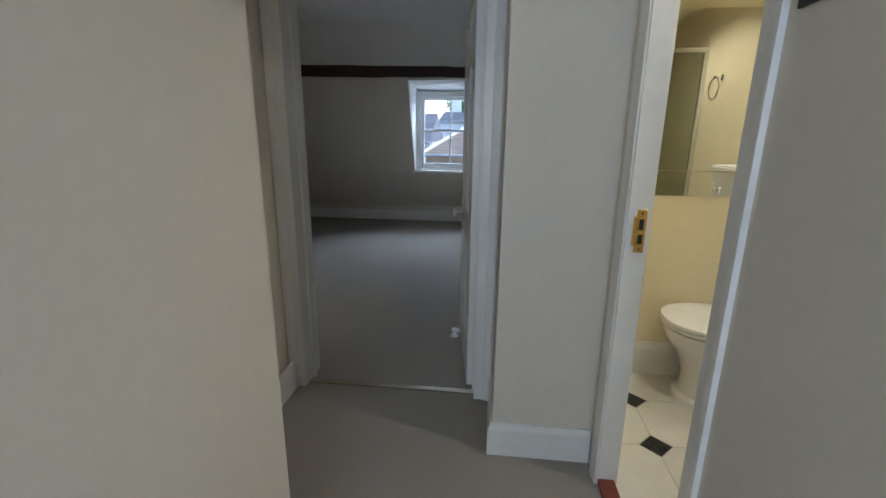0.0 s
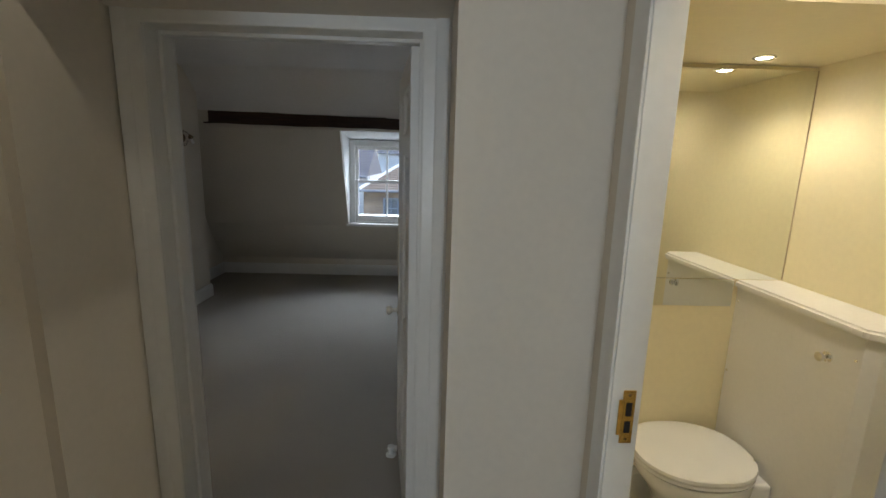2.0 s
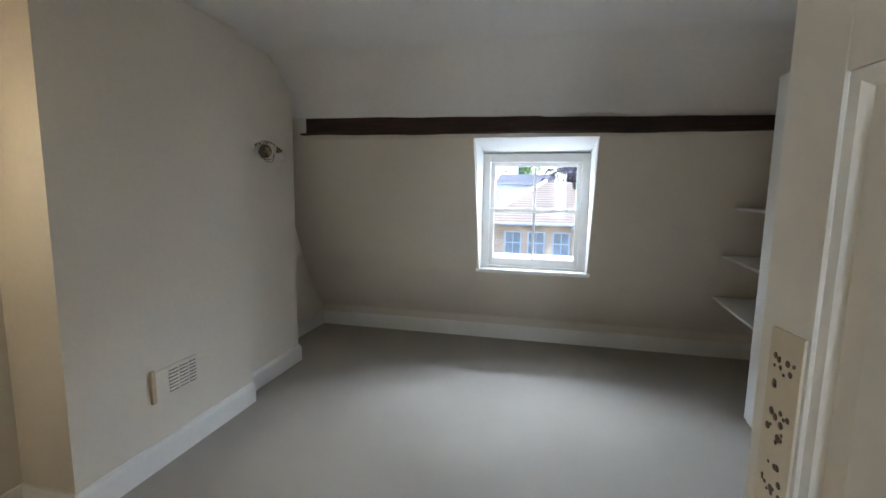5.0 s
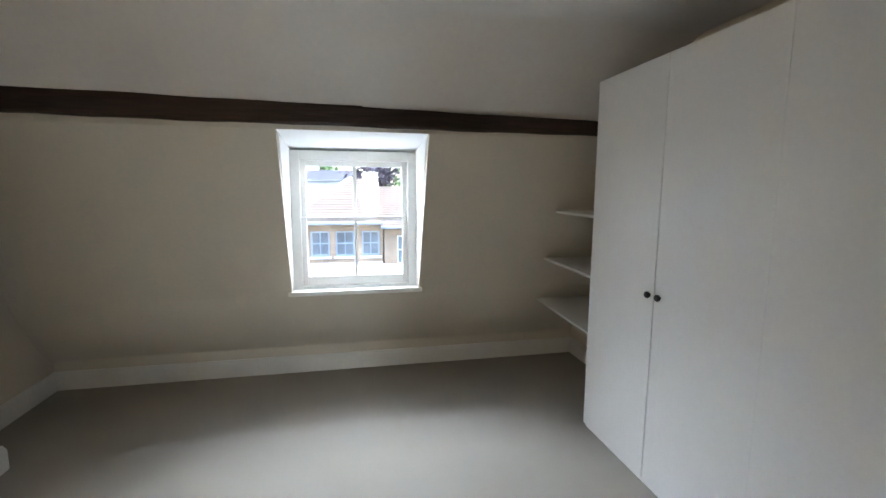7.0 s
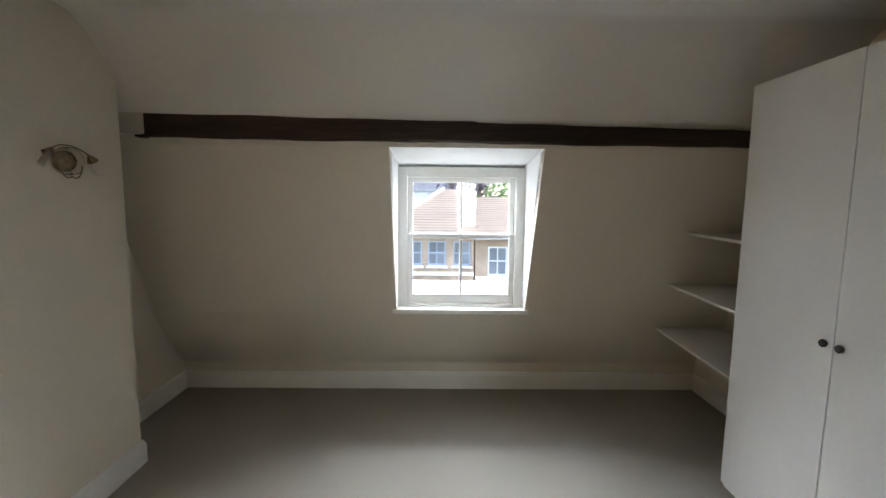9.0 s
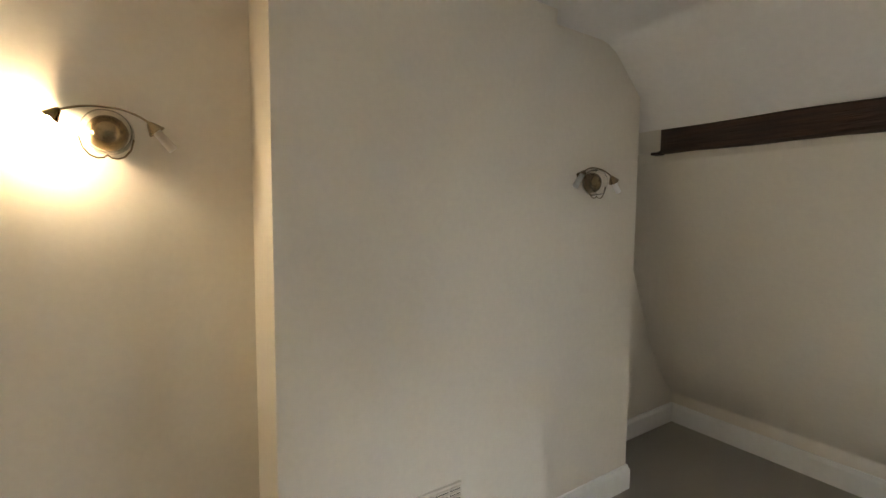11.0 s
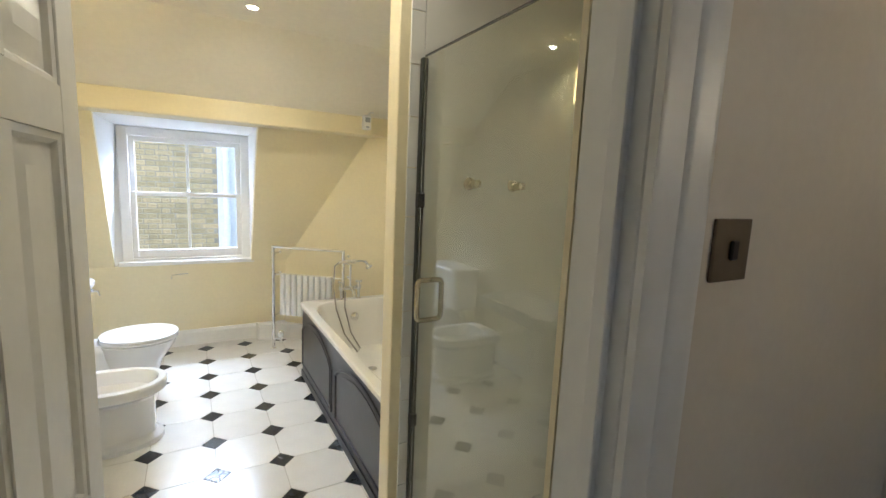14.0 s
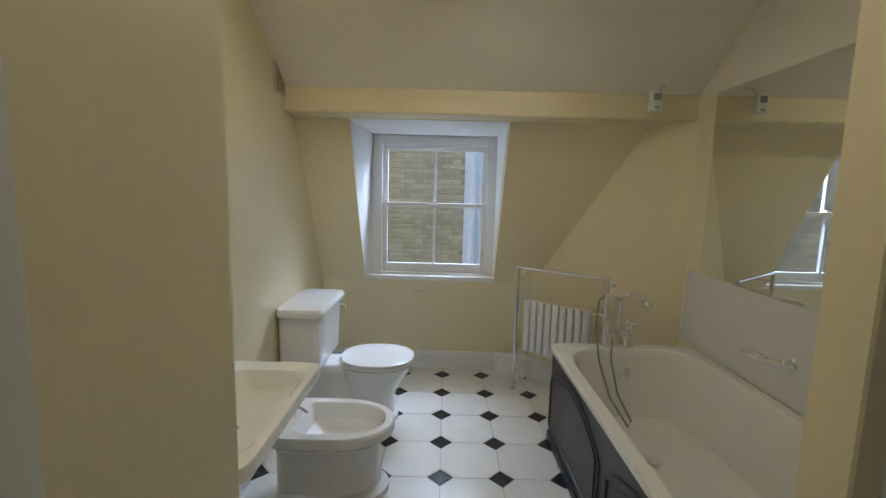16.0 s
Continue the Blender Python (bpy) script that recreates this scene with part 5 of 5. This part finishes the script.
# ---- tiled floors ----
def tiled_floor(name, x0, x1, y0, y1, ox, oy, px, py, r):
    """Octagons with small black diamonds at the corners, clipped to the room."""
    base = structure(name, box(bmesh.new(), x0, x1, y0, y1, -0.10, -0.0025), GROUT, "white octagon floor tiles with black diamond insets", category="floor")
    g = 0.0022
    done = {}

    def clip(poly):
        for ax, lim, sg in ((0, x0, 1), (0, x1, -1), (1, y0, 1), (1, y1, -1)):
            out = []
            for p, q in zip(poly, poly[1:] + poly[:1]):
                a, c = (p[ax] - lim) * sg, (q[ax] - lim) * sg
                if a >= 0:
                    out.append(p)
                if a * c < 0:
                    k = a / (a - c)
                    out.append((p[0] + (q[0] - p[0]) * k, p[1] + (q[1] - p[1]) * k))
            poly = out
            if len(poly) < 3:
                return None
        return poly

    def tile(kind, mat, poly, cx, cy):
        cl = clip([(cx + a, cy + c) for a, c in poly])
        if not cl:
            return
        whole = len(cl) == len(poly)
        key = kind if whole else None
        if key not in done or not whole:
            b = bmesh.new()
            lo = [(p[0] - cx, p[1] - cy) for p in cl]
            mx, my = sum(p[0] for p in lo) / len(lo), sum(p[1] for p in lo) / len(lo)

            def inset(d):
                return [((p[0] - mx) * d + mx, (p[1] - my) * d + my) for p in lo]
            loft(b, [[(a, c, z) for a, c in q] for q, z in ((lo, -0.004), (lo, -0.0008), (inset(0.988), 0.0))])
            bmesh.ops.recalc_face_normals(b, faces=b.faces[:])
            me = bpy.data.meshes.new(kind)
            b.to_mesh(me)
            b.free()
            me.materials.append(mat)
            if whole:
                done[kind] = me
        else:
            me = done[key]
        ob = new("tile" if mat is TILE_W else "diamond_tile", me)
        ob.parent, ob.location = base, (cx, cy, 0)

    i0, i1 = math.floor((x0 - ox) / px) - 1, math.ceil((x1 - ox) / px) + 1
    j0, j1 = math.floor((y0 - oy) / py) - 1, math.ceil((y1 - oy) / py) + 1
    hx, hy = px / 2 - g, py / 2 - g
    octagon = [(hx, -hy + r - g), (hx, hy - r + g), (hx - r + g, hy), (-hx + r - g, hy), (-hx, hy - r + g), (-hx, -hy + r - g), (-hx + r - g, -hy), (hx - r + g, -hy)]
    rr = r - 2.4 * g
    diamond = [(rr, 0), (0, rr), (-rr, 0), (0, -rr)]
    for i in range(i0, i1):
        for j in range(j0, j1):
            tile("tile", TILE_W, octagon, ox + (i + 0.5) * px, oy + (j + 0.5) * py)
            tile("diamond_tile", TILE_B, diamond, ox + i * px, oy + j * py)


tiled_floor("floor_bathroom", RX, LX, NY, 1.15, -0.714, -1.569, 0.335, 0.344, 0.074)
tiled_floor("floor_bathroom_entrance", RX, -0.264, 1.15, 2.60, -0.714, -1.569, 0.335, 0.344, 0.074)
tiled_floor("floor_shower_room", 1.39, 2.48, 0.62, 2.87, 1.648, 2.21, 0.345, 0.355, 0.074)

# glass wall light over the basin
gw = thing("wall_light", "amber glowing glass tube wall light over the basin", "wall light", at=(LX - 0.004, 0.63, 2.32))
put("backplate", rbox(bmesh.new(), LX - 0.016, LX - 0.0042, 0.59, 0.67, 2.24, 2.40, 0.004, 2), ANTIQUE, gw)
put("arm", tube(bmesh.new(), [(LX - 0.015, 0.63, 2.32), (LX - 0.042, 0.63, 2.32)], 0.012, 10), ANTIQUE, gw)
put("shade", lathe(bmesh.new(), [(0.0, 0.0), (0.036, 0.002), (0.038, 0.01), (0.038, 0.20), (0.036, 0.208), (0.0, 0.21)], (LX - 0.075, 0.63, 2.22), (0, 0, 1), 24), AMBER, gw, "amber glass tube, lit")
for z in (2.212, 2.428):
    put("end_cap", lathe(bmesh.new(), [(0.0, 0.0), (0.040, 0.0), (0.040, 0.01), (0.0, 0.01)], (LX - 0.075, 0.63, z), (0, 0, 1), 24), ANTIQUE, gw)

b = prism(bmesh.new(), [(-0.785, 2.153), (1.453, 2.153), (1.453, 2.583), (-0.24, 2.579), (-0.785, 2.184)], "x", RX + 0.0005, RX + 0.005)
structure("wall_bath_west_upper", b, BATHCEIL, "cream painted upper wall over the bath mirror")


# ---- outside ----
structure("ground", box(bmesh.new(), -400, 400, -400, 400, -8.2, -8.0), ASPHALT, "grey asphalt street and ground", category="ground")
par = bmesh.new()
rbox(par, -4, 4, 7.95, 8.20, -0.6, 0.70, 0.01, 1)
structure("wall_parapet", par, STOCK, "brick parapet in front of the dormer")
par = bmesh.new()
rbox(par, -4, 4, 7.92, 8.24, 0.70, 0.78, 0.012, 2)
structure("trim_parapet_coping", par, STUCCO, "white rendered parapet coping")
structure("roof_gutter", box(bmesh.new(), -4, 4, 7.5, 7.95, 0.30, 0.36), LEAD, "grey lead gutter behind the parapet")
# unseen outer skin, added so that light comes in by the windows alone
sk_ = bmesh.new()
prism(sk_, [(2.0, 3.0), (6.9, 2.80), (7.1, 2.35), (7.1, 2.15), (6.55, 2.15), (6.5, 2.76), (2.0, 2.76)], "x", -2.6, 2.7)
prism(sk_, [(2.0, 3.0), (2.0, 2.76), (-1.4, 2.76), (-1.45, 2.16), (-1.9, 2.16), (-2.0, 2.5), (-1.7, 2.9)], "x", -2.6, 2.7)
box(sk_, 0.32, 2.7, -2.0, 2.0, 2.76, 2.9)
structure("roof_main", sk_, SLATE, "unseen slate skin above the rooms that blocks stray light")


def house(label, x0, x1, y0, z_eave, z_ridge, depth, wall, roof, windows, frame_mat, hip=0.0, ground=-8.0, chimney=None):
    h = thing("house", label, "house", "houses across the street", at=((x0 + x1) / 2, y0, ground))
    cuts = sorted({x0, x1} | {w[0] for w in windows} | {w[1] for w in windows})
    w = bmesh.new()
    for a, c in zip(cuts, cuts[1:]):
        holes = sorted((q[2], q[3]) for q in windows if q[0] <= a and c <= q[1])
        z = ground
        for lo, hi in holes:
            box(w, a, c, y0, y0 + 0.3, z, lo)
            z = hi
        box(w, a, c, y0, y0 + 0.3, z, z_eave)
    box(w, x0, x1, y0 + 0.6, y0 + depth, ground, z_eave)
    put("wall", w, wall, h, smooth=False)
    yr = y0 + depth / 2
    r = bmesh.new()
    pts = [(x0 - 0.15, y0 - 0.25, z_eave), (x1 + 0.02, y0 - 0.25, z_eave), (x1 + 0.02, y0 + depth, z_eave), (x0 - 0.15, y0 + depth, z_eave), (x0 + hip, yr, z_ridge), (x1, yr, z_ridge)]
    lo = [r.verts.new(p) for p in pts]
    for f in ((0, 1, 5, 4), (2, 3, 4, 5), (3, 0, 4), (1, 2, 5), (3, 2, 1, 0)):
        r.faces.new([lo[i] for i in f])
    rf = put("roof", r, roof, h, smooth=False)
    n = 18
    cs = bmesh.new()
    for i in range(n):
        k = (i + 0.5) / n
        ya, za = y0 - 0.25 + (yr - y0 + 0.25) * k, z_eave + (z_ridge - z_eave) * k
        xa = x0 - 0.15 + (hip + 0.15) * k
        box(cs, xa, x1, ya, ya + 0.025, za + 0.002, za + 0.022)
    put("tile_courses", cs, roof, rf, smooth=False)
    if hip:
        put("hip_ridge", tube(bmesh.new(), [(x0 - 0.15, y0 - 0.25, z_eave + 0.03), (x0 + hip, yr, z_ridge + 0.03)], 0.07, 8), STUCCO, rf, "pale mortared hip ridge")
    put("gutter", rbox(bmesh.new(), x0 - 0.15, x1, y0 - 0.36, y0 - 0.24, z_eave - 0.09, z_eave + 0.01, 0.02, 1), LEAD, h)
    put("string_course", rbox(bmesh.new(), x0, x1, y0 - 0.06, y0, z_eave - 1.55, z_eave - 1.42, 0.01, 1), STUCCO, h)
    for a, c, lo_, hi in windows:
        wf = put("window", frame_xz(bmesh.new(), a, c, y0 + 0.08, y0 + 0.16, lo_, hi, 0.06), frame_mat, h)
        bars = bmesh.new()
        rbox(bars, a + 0.06, c - 0.06, y0 + 0.09, y0 + 0.14, (lo_ + hi) / 2 - 0.02, (lo_ + hi) / 2 + 0.02, 0.004, 1)
        rbox(bars, (a + c) / 2 - 0.015, (a + c) / 2 + 0.015, y0 + 0.09, y0 + 0.14, lo_ + 0.06, hi - 0.06, 0.004, 1)
        put("glazing_bar", bars, frame_mat, wf)
        put("pane", box(bmesh.new(), a + 0.05, c - 0.05, y0 + 0.125, y0 + 0.13, lo_ + 0.05, hi - 0.05), PANEGLASS, wf, smooth=False)
        put("sill", rbox(bmesh.new(), a - 0.06, c + 0.06, y0 - 0.07, y0 + 0.09, lo_ - 0.08, lo_, 0.008, 1), STUCCO, wf)
    if chimney:
        cx, cz = chimney
        ch = bmesh.new()
        box(ch, cx - 0.45, cx + 0.45, yr - 0.3, yr + 0.3, z_ridge - 0.8, cz)
        box(ch, cx - 0.52, cx + 0.52, yr - 0.37, yr + 0.37, cz, cz + 0.14)
        st = put("chimney", ch, wall, h, smooth=False)
        for s in (-0.28, 0, 0.28):
            put("pot", lathe(bmesh.new(), [(0.11, 0), (0.09, 0.35), (0.11, 0.38), (0.10, 0.42)], (cx + s, yr, cz + 0.14), (0, 0, 1), 12), CLAY, st)
    return h


PANEGLASS = material("dark_window_pane", (0.20, 0.21, 0.22), 0.35, stain=0.3, stain_size=2)
house("orange brick house with a tan hipped roof and blue windows", -1.9, 1.35, 19.0, 0.50, 2.05, 6.0, ORANGE, CLAY,
      [(-1.12, -0.48, -0.70, 0.18), (-0.28, 0.36, -0.70, 0.18), (0.62, 1.24, -0.70, 0.18), (-1.12, -0.48, -3.6, -2.4), (0.62, 1.24, -3.6, -2.4)], BLUE, hip=2.2)
house("yellow brick house with a tan roof and white sash windows", 1.4, 8.0, 19.0, 0.35, 1.75, 6.0, ORANGE, CLAY,
      [(1.85, 2.55, -1.05, 0.0), (4.2, 4.9, -1.05, 0.0), (1.85, 2.55, -4.0, -2.6), (4.2, 4.9, -4.0, -2.6)], GLOSS, chimney=(6.8, 3.0))
house("pale rendered house with a slate roof set back from the street", -9.0, -2.3, 23.0, 0.9, 2.4, 6.0, STUCCO, SLATE,
      [(-4.4, -3.7, -0.7, 0.4), (-6.6, -5.9, -0.7, 0.4)], GLOSS, chimney=(-3.4, 3.9))
house("tall pale house behind the near roofs", -3.6, 3.2, 38.0, 2.3, 3.2, 7.0, STUCCO, SLATE, [], GLOSS, chimney=(-2.6, 4.5))


def tree(label, x, y, top, spread, leaf, seed):
    rnd = random.Random(seed)
    t = thing("tree", label, "tree", "trees behind the houses", at=(x, y, -8))
    trunk = bmesh.new()
    tube(trunk, [(x, y, -8), (x + 0.2, y, -4), (x, y + 0.1, top - spread * 1.2), (x + 0.1, y, top - spread * 0.4)], 0.3, 9, [0.45, 0.36, 0.24, 0.08])
    tips = []
    for i in range(9):
        a, h = i * 2.4, top - spread * rnd.uniform(1.2, 1.9)
        tip = Vector((x + math.cos(a) * spread * rnd.uniform(0.5, 0.9), y + math.sin(a) * spread * rnd.uniform(0.5, 0.9), h + spread * rnd.uniform(0.4, 1.2)))
        tips.append(tip)
        tube(trunk, [(x, y, h), (x * 0.5 + tip.x * 0.5, y * 0.5 + tip.y * 0.5, (h + tip.z) / 2 + 0.2), tip], 0.1, 6, [0.14, 0.08, 0.03])
    put("trunk", trunk, BARK, t)
    verts, faces = [], []
    for i in range(1500):
        c = tips[rnd.randrange(len(tips))] if rnd.random() < 0.75 else Vector((x, y, top - spread * 0.7))
        p = c + Vector([rnd.gauss(0, spread * 0.27) for _ in range(3)])
        u = Vector([rnd.uniform(-1, 1) for _ in range(3)]).normalized()
        v = u.orthogonal().normalized()
        s = rnd.uniform(0.10, 0.24)
        k = len(verts)
        verts += [p - u * s, p + v * s * 0.5, p + u * s, p - v * s * 0.5]
        faces.append((k, k + 1, k + 2, k + 3))
    me = bpy.data.meshes.new("crown")
    me.from_pydata([q - Vector((x, y, -8)) for q in verts], [], faces)
    me.materials.append(leaf)
    ob = new("crown", me)
    ob.parent = t


tree("dark purple-leaved tree behind the roofs", 2.3, 33.0, 4.0, 1.7, LEAF_P, 3)
tree("green tree behind the roofs", -2.1, 46.0, 5.3, 1.7, LEAF_G, 5)
tree("green tree behind the slate roof", 5.2, 31.0, 3.4, 2.0, LEAF_G, 7)

# rear: brick wall close behind the bathroom window
rw = bmesh.new()
box(rw, -0.98, 3.0, -5.0, -4.615, -8, 6)
REARWALL = structure("wall_rear_neighbour", rw, STOCK, "yellow stock brick wall of the house behind")
part("mortar_bed", box(bmesh.new(), -0.98, 0.70, -4.615, -4.608, -0.10, 2.80), MORTAR, REARWALL, "grey lime mortar")
rw = bmesh.new()
box(rw, -1.20, -0.98, -5.0, -4.56, -8, 6)
structure("trim_rear_quoin", rw, STUCCO, "white painted strip at the end of the brick wall")
rw = bmesh.new()
box(rw, -4.5, -1.20, -9.4, -9.0, -8, 5)
structure("wall_rear_render", rw, STUCCO, "white rendered wall beyond the brickwork")
pp = thing("drain_pipe", "white drain pipe on the end of the brick wall", "pipe", at=(-1.10, -4.5, -8))
put("pipe", tube(bmesh.new(), [(-1.10, -4.51, -8), (-1.10, -4.51, 6)], 0.045, 14), STUCCO, pp)
for z in (0.2, 2.0):
    put("bracket", lathe(bmesh.new(), [(0.055, 0), (0.055, 0.05)], (-1.10, -4.51, z), (0, 0, 1), 14), STUCCO, pp)
# bricks of the stretch that the window looks on, in stretcher and header bond
rnd = random.Random(21)
brick_meshes = {}
for course in range(37):
    x, z = -0.978 + (0.06 if course % 2 else 0.0), -0.07 + 0.075 * course
    k = course % 2
    while x < 0.66:
        kind = ("header" if k % 3 == 1 else "stretcher")
        w = 0.103 if kind == "header" else 0.215
        key = (kind, rnd.randrange(3))
        if key not in brick_meshes:
            ob = part("brick", rbox(bmesh.new(), 0, w, -0.012, 0, 0, 0.064, 0.003 + 0.001 * key[1], 1), BRICKFACE, REARWALL)
            brick_meshes[key] = ob.data
        else:
            ob = new("brick", brick_meshes[key])
            ob.parent = REARWALL
        ob.location = (x, -4.598 + rnd.uniform(-0.002, 0.003), z + rnd.uniform(-0.0015, 0.0015))
        x += w + 0.010
        k += 1
